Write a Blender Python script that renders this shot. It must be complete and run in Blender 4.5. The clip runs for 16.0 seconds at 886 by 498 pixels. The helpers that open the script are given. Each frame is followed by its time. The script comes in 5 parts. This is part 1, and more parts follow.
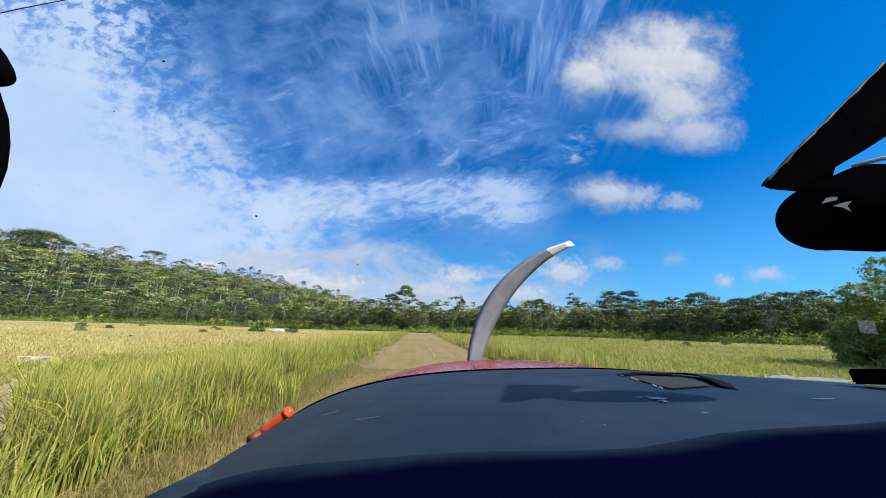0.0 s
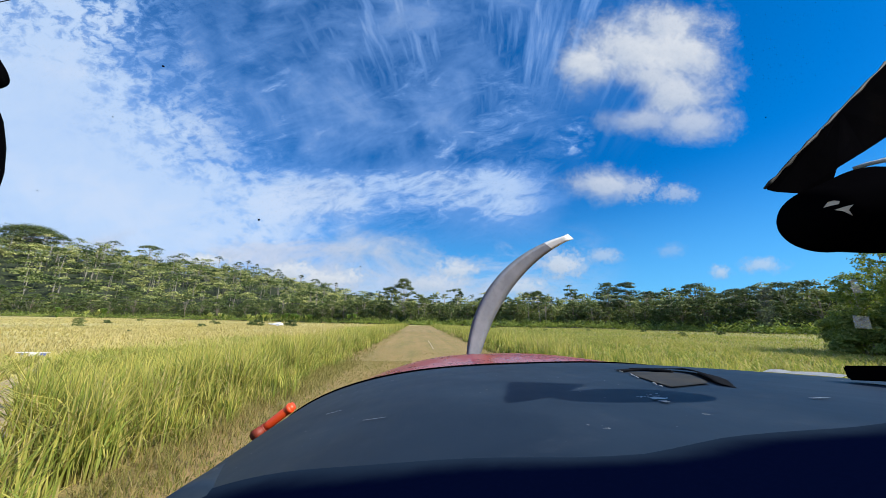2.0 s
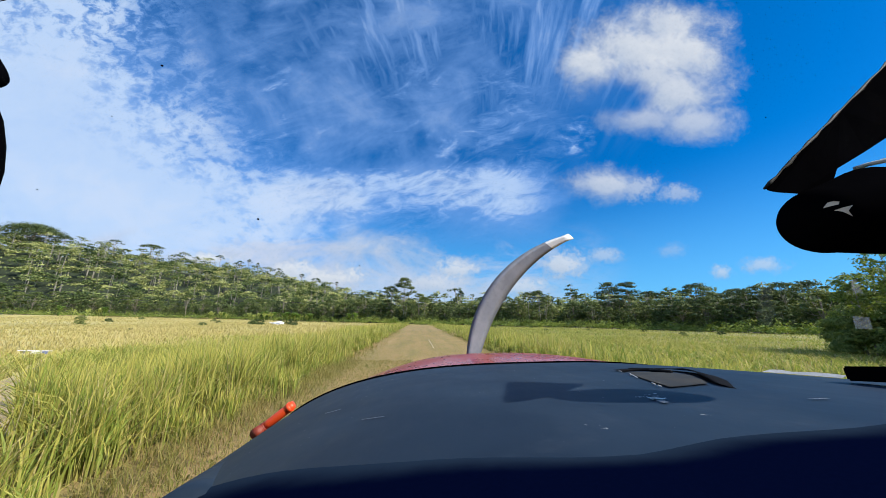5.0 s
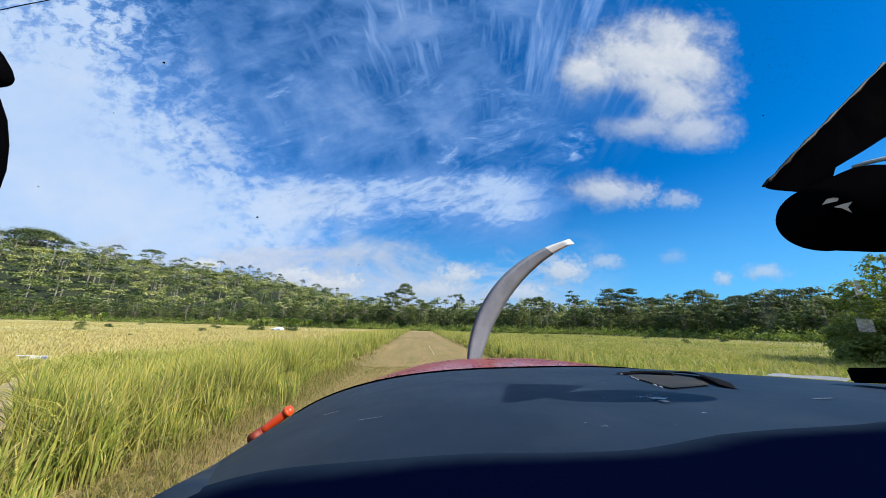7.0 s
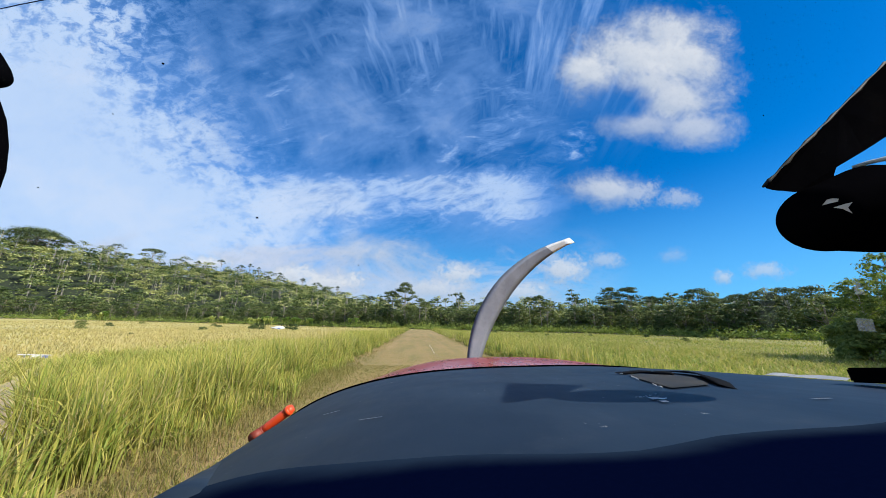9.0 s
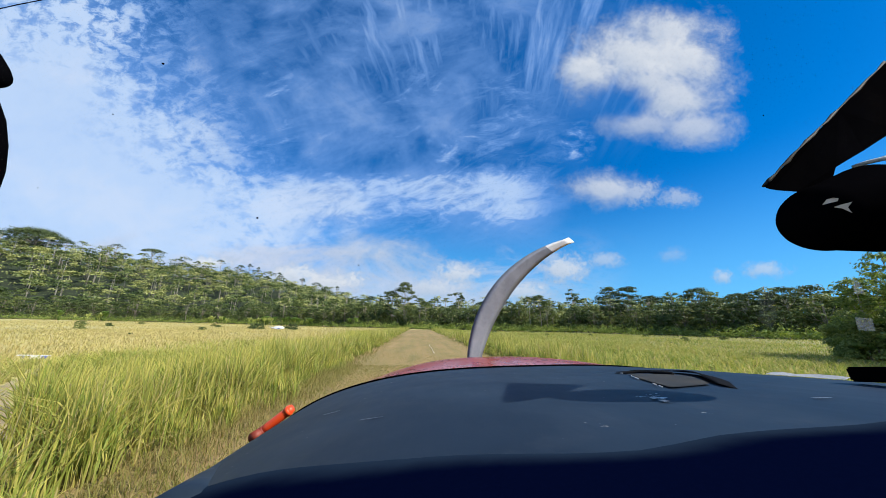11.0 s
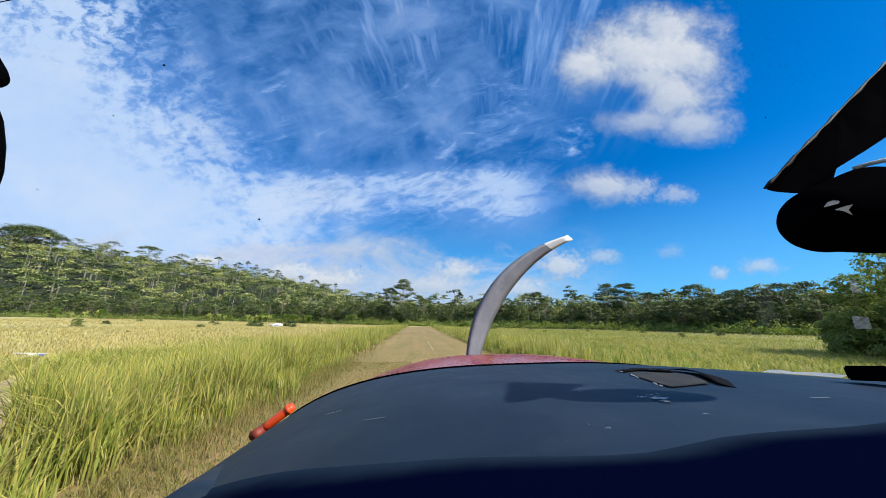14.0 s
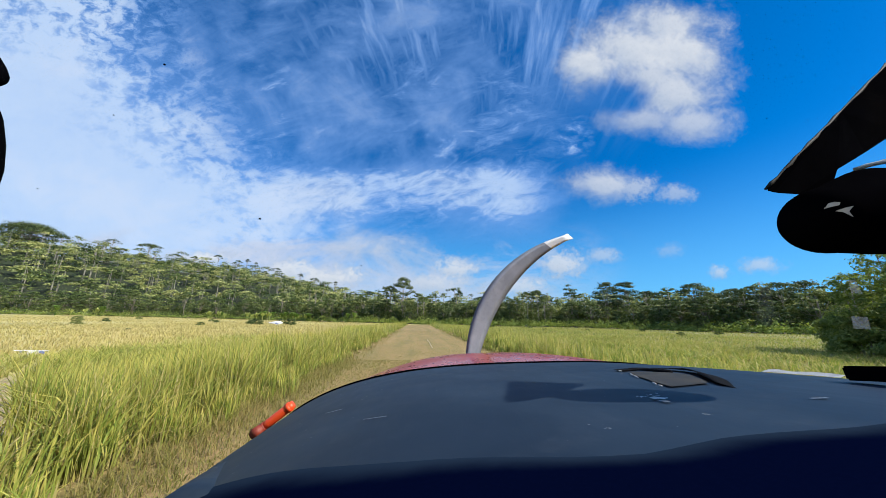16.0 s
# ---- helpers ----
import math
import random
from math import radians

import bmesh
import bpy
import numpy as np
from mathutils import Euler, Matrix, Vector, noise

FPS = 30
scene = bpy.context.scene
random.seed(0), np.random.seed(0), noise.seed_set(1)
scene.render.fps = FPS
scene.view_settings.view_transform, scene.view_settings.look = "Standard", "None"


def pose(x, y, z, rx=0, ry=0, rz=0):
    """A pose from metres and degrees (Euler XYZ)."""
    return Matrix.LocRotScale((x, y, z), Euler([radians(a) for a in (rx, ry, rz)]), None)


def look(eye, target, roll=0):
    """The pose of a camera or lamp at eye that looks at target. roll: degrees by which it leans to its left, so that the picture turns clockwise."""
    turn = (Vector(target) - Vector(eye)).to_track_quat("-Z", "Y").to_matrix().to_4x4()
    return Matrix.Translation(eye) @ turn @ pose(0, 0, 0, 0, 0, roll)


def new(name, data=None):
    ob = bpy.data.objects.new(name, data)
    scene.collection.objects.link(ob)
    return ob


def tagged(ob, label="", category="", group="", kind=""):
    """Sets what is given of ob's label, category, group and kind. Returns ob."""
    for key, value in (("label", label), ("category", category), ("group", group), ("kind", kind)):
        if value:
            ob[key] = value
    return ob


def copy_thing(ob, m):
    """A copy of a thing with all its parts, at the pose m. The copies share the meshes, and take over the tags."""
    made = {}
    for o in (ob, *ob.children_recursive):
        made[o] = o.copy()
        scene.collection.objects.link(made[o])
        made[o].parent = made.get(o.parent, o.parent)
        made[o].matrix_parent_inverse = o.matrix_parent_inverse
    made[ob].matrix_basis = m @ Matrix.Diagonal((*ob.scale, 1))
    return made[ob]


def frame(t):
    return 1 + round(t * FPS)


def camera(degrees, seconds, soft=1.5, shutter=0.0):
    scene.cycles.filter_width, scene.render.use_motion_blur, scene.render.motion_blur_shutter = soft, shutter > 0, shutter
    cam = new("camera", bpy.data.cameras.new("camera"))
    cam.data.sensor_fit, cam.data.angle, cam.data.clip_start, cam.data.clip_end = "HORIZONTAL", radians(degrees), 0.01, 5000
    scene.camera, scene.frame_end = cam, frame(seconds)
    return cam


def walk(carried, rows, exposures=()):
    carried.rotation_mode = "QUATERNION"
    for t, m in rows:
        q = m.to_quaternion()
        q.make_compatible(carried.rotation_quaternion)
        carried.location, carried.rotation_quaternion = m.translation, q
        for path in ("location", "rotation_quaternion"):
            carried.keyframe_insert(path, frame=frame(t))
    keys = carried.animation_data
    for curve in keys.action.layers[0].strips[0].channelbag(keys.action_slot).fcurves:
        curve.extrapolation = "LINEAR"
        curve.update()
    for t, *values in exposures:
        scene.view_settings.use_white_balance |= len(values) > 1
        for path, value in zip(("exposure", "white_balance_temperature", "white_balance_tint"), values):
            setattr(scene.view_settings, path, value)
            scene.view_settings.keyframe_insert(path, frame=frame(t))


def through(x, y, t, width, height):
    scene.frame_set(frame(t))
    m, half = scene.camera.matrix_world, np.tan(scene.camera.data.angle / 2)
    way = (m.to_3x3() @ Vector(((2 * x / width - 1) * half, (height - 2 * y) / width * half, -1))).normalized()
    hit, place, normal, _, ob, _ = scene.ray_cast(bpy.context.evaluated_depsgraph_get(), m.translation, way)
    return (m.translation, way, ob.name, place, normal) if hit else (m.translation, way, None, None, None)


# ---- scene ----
# The camera rides at the windshield of a parked bush aircraft on a grass airstrip.
LENS = 112.1
cam = camera(LENS, 16.0, soft=0.5)
EYE = Vector((0.0, 0.0, 2.0))

#PATH
PATH = [
    (0, 0.0023, -0.0002, 1.9939, -4.20, 15.03, 1.32),
    (0.5, 0.0015, 0.0001, 1.9931, -4.27, 15.16, 1.28),
    (1, 0.0005, 0.0002, 1.9932, -4.36, 15.23, 1.13),
    (1.5, -0.0021, -0.0016, 1.9989, -4.51, 14.32, 1.11),
    (2, -0.0040, -0.0030, 2.0038, -4.63, 13.66, 0.86),
    (2.5, -0.0025, -0.0013, 1.9976, -4.54, 14.36, 1.37),
    (3, -0.0038, -0.0016, 1.9991, -4.65, 14.28, 1.10),
    (3.5, 0.0010, -0.0008, 1.9959, -4.28, 14.73, 1.27),
    (4, 0.0002, -0.0023, 2.0004, -4.31, 14.07, 1.15),
    (6.5, -0.0044, -0.0035, 2.0053, -4.65, 13.38, 0.94),
    (7, 0.0001, -0.0010, 1.9966, -4.35, 14.66, 1.17),
    (7.5, -0.0010, -0.0025, 2.0016, -4.41, 13.94, 1.04),
    (8, -0.0017, -0.0024, 2.0015, -4.48, 14.03, 0.88),
    (8.5, -0.0000, -0.0020, 2.0000, -4.35, 14.25, 0.95),
    (9, 0.0004, -0.0015, 1.9982, -4.32, 14.43, 1.13),
    (9.5, -0.0016, -0.0025, 2.0019, -4.47, 13.99, 0.87),
    (10, -0.0002, -0.0015, 1.9981, -4.36, 14.42, 1.18),
    (12.5, -0.0019, -0.0024, 2.0019, -4.50, 14.06, 0.73),
    (13, -0.0037, -0.0032, 2.0044, -4.61, 13.61, 0.79),
    (13.5, -0.0029, -0.0023, 2.0012, -4.56, 13.99, 1.01),
    (14, -0.0047, -0.0026, 2.0026, -4.70, 13.82, 0.90),
    (14.5, -0.0051, -0.0039, 2.0066, -4.68, 13.15, 0.97),
    (15, -0.0046, -0.0024, 2.0021, -4.69, 13.89, 0.93),
    (15.5, -0.0028, -0.0015, 1.9987, -4.56, 14.31, 1.17),
    (16, -0.0057, -0.0031, 2.0042, -4.75, 13.50, 1.02),
]
#ENDPATH


def carried_pose(x, y, z, yaw, pitch, roll):
    return pose(x, y, z, 90 + pitch, 0, yaw) @ pose(0, 0, 0, 0, 0, roll)


walk(cam, [(row[0], carried_pose(*row[1:])) for row in PATH])

# ---- light: a sun behind and to the right, thin cloud and cumulus ----
SUN_AZ, SUN_EL = 116.0, 40.5   # degrees clockwise from the strip's heading, and above the horizon
scene.view_settings.exposure = 0.5


class Nodes:
    """Short hand for node trees."""

    def __init__(self, tree):
        self.tree = tree
        tree.nodes.clear()

    def add(self, kind, *inputs, **settings):
        node = self.tree.nodes.new(kind)
        named = settings.pop("sockets", {})
        for key, value in settings.items():
            setattr(node, key, value)
        for k, value in list(enumerate(inputs)) + list(named.items()):
            if value is None:
                continue
            if isinstance(value, bpy.types.NodeSocket):
                self.tree.links.new(value, node.inputs[k])
            else:
                node.inputs[k].default_value = value
        return node

    def math(self, op, a, b=0.0, c=0.0):
        return self.add("ShaderNodeMath", a, b, c, operation=op).outputs[0]

    def vec(self, op, a, b=(0, 0, 0)):
        return self.add("ShaderNodeVectorMath", a, b, operation=op).outputs[0]

    def smooth(self, x, lo, hi, a=0.0, b=1.0):
        return self.add("ShaderNodeMapRange", x, lo, hi, a, b, interpolation_type="SMOOTHSTEP").outputs[0]

    def linear(self, x, lo, hi, a=0.0, b=1.0):
        return self.add("ShaderNodeMapRange", x, lo, hi, a, b).outputs[0]

    def noise(self, where, scale, detail=5.0, rough=0.55, warp=0.0):
        return self.add("ShaderNodeTexNoise", where, sockets={"Scale": scale, "Detail": detail, "Roughness": rough, "Distortion": warp}).outputs[0]

    def mix(self, f, a, b, blend="MIX"):
        node = self.tree.nodes.new("ShaderNodeMix")
        node.data_type, node.blend_type = "RGBA", blend
        for k, value in ((0, f), (6, a), (7, b)):
            if isinstance(value, bpy.types.NodeSocket):
                self.tree.links.new(value, node.inputs[k])
            else:
                node.inputs[k].default_value = value if k == 0 or len(value) == 4 else (*value, 1)
        return node.outputs[2]

    def ramp(self, f, *stops):
        node = self.tree.nodes.new("ShaderNodeValToRGB")
        self.tree.links.new(f, node.inputs[0])
        band = node.color_ramp
        while len(band.elements) < len(stops):
            band.elements.new(0.5)
        for e, (at, colour) in zip(band.elements, stops):
            e.position, e.color = at, (*colour, 1)
        return node.outputs[0]


RIGHT, ABOVE, AHEAD = (0.99667, -0.07991, 0.01607), (-0.03520, -0.24415, 0.96910), (0.07352, 0.96644, 0.24615)   # axes of the sky chart


def make_world():
    world = bpy.data.worlds.new("sky")
    world.use_nodes = True
    scene.world = world
    n = Nodes(world.node_tree)
    sky = n.add("ShaderNodeTexSky", sky_type="NISHITA", sun_disc=False, sun_elevation=radians(SUN_EL), sun_rotation=radians(SUN_AZ),
                air_density=1.0, dust_density=0.35, ozone_density=3.0).outputs[0]
    blue = n.add("ShaderNodeHueSaturation", sockets={"Hue": 0.5, "Saturation": 1.12, "Value": 1.0, "Color": n.mix(1.0, sky, (0.42, 0.87, 1.32), "MULTIPLY")}).outputs[0]
    way = n.add("ShaderNodeTexCoord").outputs["Generated"]
    part = n.add("ShaderNodeSeparateXYZ", way)
    dx, dy, dz = part.outputs
    flat = n.math("SQRT", n.math("ADD", n.math("MULTIPLY", dx, dx), n.math("MULTIPLY", dy, dy)))
    el = n.math("MULTIPLY", n.math("ARCTAN2", dz, flat), 57.29578)

    def dot(v):
        return n.add("ShaderNodeVectorMath", way, v, operation="DOT_PRODUCT").outputs["Value"]

    # a flat chart of the sky over the strip: u grows to the right, v downwards; it goes on mirrored behind
    ahead = n.math("MAXIMUM", n.math("ABSOLUTE", dot(AHEAD)), 0.15)
    u = n.math("ADD", n.math("MULTIPLY", n.math("DIVIDE", dot(RIGHT), ahead), 5.278), 7.84)
    v = n.math("SUBTRACT", 4.41, n.math("MULTIPLY", n.math("DIVIDE", dot(ABOVE), ahead), 5.278))

    def chart(ku, kv, lean=0.0, seed=0.0):
        return n.add("ShaderNodeCombineXYZ", n.math("MULTIPLY", n.math("ADD", u, n.math("MULTIPLY", v, lean)), ku), n.math("MULTIPLY", n.math("SUBTRACT", v, n.math("MULTIPLY", u, lean)), kv), seed).outputs[0]

    def add(*terms):
        total = terms[0]
        for term in terms[1:]:
            total = n.math("ADD", total, term)
        return total

    def times(*terms):
        total = terms[0]
        for term in terms[1:]:
            total = n.math("MULTIPLY", total, term)
        return total

    def off(f, by):
        return n.math("MULTIPLY", n.math("SUBTRACT", f, 0.5), by)

    soft = n.noise(chart(0.55, 0.75, 0.2, 3.1), 1.0, 6.0, 0.58, 0.5)
    fibre = n.noise(chart(0.55, 1.55, -0.28, 7.7), 1.0, 10.0, 0.66, 0.9)
    fibre_fine = n.noise(chart(1.5, 3.4, -0.22, 2.2), 1.0, 9.0, 0.68, 1.1)
    ripple = n.noise(chart(3.4, 5.2, 0.12, 1.4), 1.0, 5.0, 0.62, 0.35)
    # the white sheet on the one side, breaking up into ripples at its border
    border = n.ramp(n.math("DIVIDE", v, 6.0), (0.0, (0.33,) * 3), (0.167, (0.34,) * 3), (0.333, (0.42,) * 3), (0.47, (0.49,) * 3), (0.567, (0.60,) * 3), (0.68, (0.60,) * 3), (0.78, (0.55,) * 3), (0.9, (0.62,) * 3))
    inside = n.math("SUBTRACT", n.math("MULTIPLY", border, 10.3), u)
    inside = add(inside, off(soft, 2.6), off(fibre, 2.8), off(ripple, 0.7))
    sheet = n.smooth(inside, -1.3, 2.1)
    top = n.smooth(v, 1.6, 0.1)
    gaps = n.math("MULTIPLY", n.smooth(add(ripple, off(soft, 0.5)), 0.56, 0.36), add(times(n.smooth(inside, 3.2, 0.6), 0.30), times(top, 0.34)))
    sheet = times(sheet, n.math("SUBTRACT", 0.93, gaps))
    # fibrous wisps across the middle, thickest in one long band
    field = times(n.smooth(u, 3.0, 4.6), n.smooth(u, 10.7, 9.0), n.smooth(v, 0.5, 1.7), n.smooth(v, 4.6, 3.8))
    band = times(n.smooth(v, 2.85, 3.3), n.smooth(v, 4.15, 3.6), n.smooth(u, 10.3, 9.3), n.smooth(u, 4.0, 5.2))
    patch = n.math("MULTIPLY", n.smooth(add(n.math("POWER", n.math("SUBTRACT", u, 10.15), 2.0), n.math("POWER", n.math("SUBTRACT", v, 2.5), 2.0)), 0.30, 0.0), n.linear(ripple, 0.35, 0.65, 0.0, 0.16))
    wisp = add(times(fibre, 0.55), times(fibre_fine, 0.45), times(band, 0.17), patch)
    wisp = times(n.smooth(wisp, 0.40, 0.73), n.math("MAXIMUM", field, times(patch, 6.0)), 0.86)
    milk = times(n.smooth(add(soft, off(fibre, 0.4), times(band, 0.25)), 0.30, 0.70), n.math("MAXIMUM", field, times(n.smooth(u, 11.8, 8.5), n.smooth(v, 3.0, 1.5))), 0.50)
    # thin streaks fanning out overhead
    spread = n.math("ARCTAN2", n.math("SUBTRACT", u, 8.6), n.math("SUBTRACT", 6.2, v))
    bent = n.add("ShaderNodeCombineXYZ", add(times(spread, 7.5), off(soft, 0.3)), times(v, 0.22), 0.4).outputs[0]
    streak = add(times(n.noise(bent, 1.5, 5.0, 0.6, 0.1), 0.66), times(n.noise(bent, 6.0, 3.0, 0.55, 0.0), 0.34))
    streak = times(n.smooth(streak, 0.38, 0.72), n.smooth(v, 3.1, 0.8), n.smooth(u, 3.6, 6.2), n.smooth(u, 12.4, 10.4), 0.60)
    thin = n.math("MAXIMUM", n.math("MAXIMUM", sheet, wisp), n.math("MAXIMUM", milk, streak))
    # low grey-white cloud over the far forest
    low = times(n.smooth(add(n.noise(chart(0.7, 1.5, 0.0, 5.5), 1.0, 7.0, 0.6, 0.5), times(n.smooth(v, 4.2, 5.2), 0.10)), 0.47, 0.68), n.smooth(v, 3.9, 4.5), n.smooth(u, 11.5, 8.6), 0.75)
    # cumulus: middle, half width and half height on the chart, density
    rag_at = chart(1.0, 1.15, 0.0, 8.8)
    bumps = n.noise(rag_at, 1.5, 8.0, 0.60, 0.35)
    curl = n.noise(rag_at, 4.6, 6.0, 0.62, 0.5)
    grain = n.noise(rag_at, 11.0, 5.0, 0.6, 0.4)
    rag = add(off(bumps, 1.9), off(curl, 0.75), off(grain, 0.25))
    small_rag = add(off(bumps, 1.0), off(curl, 2.1), off(grain, 1.2))
    puffs = None
    lit = None
    heaped = ((11.2, 0.95, 1.00, 0.55, 1.0), (12.05, 1.05, 0.85, 0.75, 1.0), (10.45, 1.20, 0.55, 0.45, 1.0), (11.95, 1.65, 0.75, 0.55, 0.95), (11.6, 1.40, 0.70, 0.50, 0.95), (11.75, 0.55, 0.75, 0.40, 0.95), (12.3, 2.25, 0.65, 0.32, 0.8), (11.4, 2.18, 0.75, 0.26, 0.7), (10.75, 3.35, 0.62, 0.30, 0.85), (6.5, 4.42, 0.90, 0.26, 0.5))
    scattered = ((11.25, 3.40, 0.40, 0.22, 0.7), (11.95, 3.48, 0.38, 0.17, 0.6), (10.0, 4.73, 0.38, 0.26, 0.9), (9.75, 4.55, 0.28, 0.13, 0.6), (10.7, 4.60, 0.34, 0.12, 0.6), (11.9, 4.50, 0.22, 0.12, 0.35), (13.5, 4.76, 0.40, 0.13, 0.65), (12.8, 4.88, 0.20, 0.10, 0.7), (8.1, 4.84, 0.36, 0.20, 0.9), (5.2, 4.88, 0.55, 0.20, 0.95), (5.85, 5.0, 0.70, 0.22, 1.0), (3.65, 4.66, 0.45, 0.12, 1.0), (7.2, 4.62, 0.6, 0.2, 0.4), (9.2, 5.15, 0.55, 0.16, 0.8), (7.6, 5.1, 0.65, 0.18, 0.75))
    for (a, e, ra, re, dense), ragged in [(one, rag) for one in heaped] + [(one, small_rag) for one in scattered]:
        x = n.math("DIVIDE", n.math("SUBTRACT", u, a), ra)
        y = n.math("DIVIDE", n.math("SUBTRACT", v, e), re)
        r = n.math("SQRT", n.math("ADD", n.math("MULTIPLY", x, x), n.math("MULTIPLY", y, y)))
        body = n.math("SUBTRACT", 1.15, n.math("ADD", r, ragged))
        one = n.math("MULTIPLY", n.smooth(body, -0.35, 0.95), dense)
        bright = n.math("MULTIPLY", one, n.smooth(n.math("ADD", n.math("SUBTRACT", times(x, 0.3), y), off(curl, 1.3)), -1.5, 0.6))
        puffs = one if puffs is None else n.math("MAXIMUM", puffs, one)
        lit = bright if lit is None else n.math("MAXIMUM", lit, bright)
    gap = n.math("SQRT", add(n.math("POWER", n.math("DIVIDE", n.math("SUBTRACT", u, 10.95), 0.50), 2.0), n.math("POWER", n.math("DIVIDE", n.math("SUBTRACT", v, 1.83), 0.32), 2.0)))
    puffs = times(puffs, n.smooth(add(gap, off(curl, 1.2)), 0.3, 1.4, 0.12, 1.0))
    cumulus = n.mix(n.math("MULTIPLY", lit, n.linear(bumps, 0.3, 0.7, 1.05, 0.8)), (0.50, 0.61, 0.78), (0.94, 0.97, 1.0))
    veil = n.mix(n.smooth(add(thin, off(ripple, 0.30), off(soft, 0.5)), 0.35, 1.0), (0.27, 0.50, 0.98), (0.57, 0.735, 1.0))
    veil = n.mix(times(n.smooth(add(soft, off(fibre, 0.5)), 0.50, 0.72), sheet, 0.55), veil, (0.70, 0.80, 0.98))
    back = n.add("ShaderNodeBackground", n.mix(n.smooth(el, 26.0, 1.0, 0.0, 0.55), blue, (1.7, 5.3, 9.2)), 0.082).outputs[0]
    veil_light = n.add("ShaderNodeBackground", veil, 0.70).outputs[0]
    low_light = n.add("ShaderNodeBackground", n.mix(curl, (0.46, 0.58, 0.80), (0.80, 0.82, 0.92)), 0.66).outputs[0]
    puff_light = n.add("ShaderNodeBackground", cumulus, 0.62).outputs[0]
    a = n.add("ShaderNodeMixShader", thin, back, veil_light).outputs[0]
    a = n.add("ShaderNodeMixShader", low, a, low_light).outputs[0]
    b = n.add("ShaderNodeMixShader", n.math("MULTIPLY", puffs, 0.88), a, puff_light).outputs[0]
    n.add("ShaderNodeOutputWorld", b)


make_world()
lamp = bpy.data.lights.new("sun", "SUN")
lamp.energy, lamp.angle, lamp.color = 5.0, radians(0.55), (1.0, 0.93, 0.82)
sun = new("sun", lamp)
towards = Vector((math.sin(radians(SUN_AZ)) * math.cos(radians(SUN_EL)), math.cos(radians(SUN_AZ)) * math.cos(radians(SUN_EL)), math.sin(radians(SUN_EL))))
sun.matrix_world = look(towards * 60, (0, 0, 0))


# ---- materials ----
def material(name):
    m = bpy.data.materials.new(name)
    m.use_nodes = True
    return m, Nodes(m.node_tree)


def finish(n, colour, rough=0.6, metal=0.0, bump=None, height=0.1, distance=0.01, **more):
    sockets = {"Base Color": colour if isinstance(colour, bpy.types.NodeSocket) else (*colour, 1), "Roughness": rough, "Metallic": metal}
    if bump is not None:
        sockets["Normal"] = n.add("ShaderNodeBump", sockets={"Strength": height, "Distance": distance, "Height": bump}).outputs[0]
    sockets.update(more.get("sockets", {}))
    shader = n.add("ShaderNodeBsdfPrincipled", sockets=sockets).outputs[0]
    n.add("ShaderNodeOutputMaterial", shader)
    return shader


def leaf_material(name, dark, mid, light, through=0.35, spread=0.5, grove=0.0):
    """Leaves: each leaf and each plant a little different, some light passing through."""
    m, n = material(name)
    isle = n.add("ShaderNodeNewGeometry").outputs["Random Per Island"]
    own = n.add("ShaderNodeObjectInfo").outputs["Random"]
    where = n.add("ShaderNodeNewGeometry").outputs["Position"]
    patch = n.noise(where, 0.11, 4.0, 0.65)
    f = n.math("ADD", n.math("MULTIPLY", isle, 0.45), n.math("MULTIPLY", own, 0.25))
    f = n.math("ADD", f, n.math("MULTIPLY", n.math("SUBTRACT", patch, 0.5), spread))
    f = n.math("ADD", f, 0.13)
    if grove:   # one shade of green for each tree of a wood
        f = n.math("ADD", f, n.math("MULTIPLY", n.math("SUBTRACT", n.add("ShaderNodeAttribute", attribute_name="along").outputs["Fac"], 0.5), grove))
    colour = n.ramp(f, (0.05, dark), (0.5, mid), (0.95, light))
    body = n.add("ShaderNodeBsdfPrincipled", sockets={"Base Color": colour, "Roughness": 0.6, "Specular IOR Level": 0.25}).outputs[0]
    glow = n.add("ShaderNodeBsdfTranslucent", n.mix(1.0, colour, (1.25, 1.2, 0.5), "MULTIPLY")).outputs[0]
    n.add("ShaderNodeOutputMaterial", n.add("ShaderNodeMixShader", through, body, glow).outputs[0])
    return m


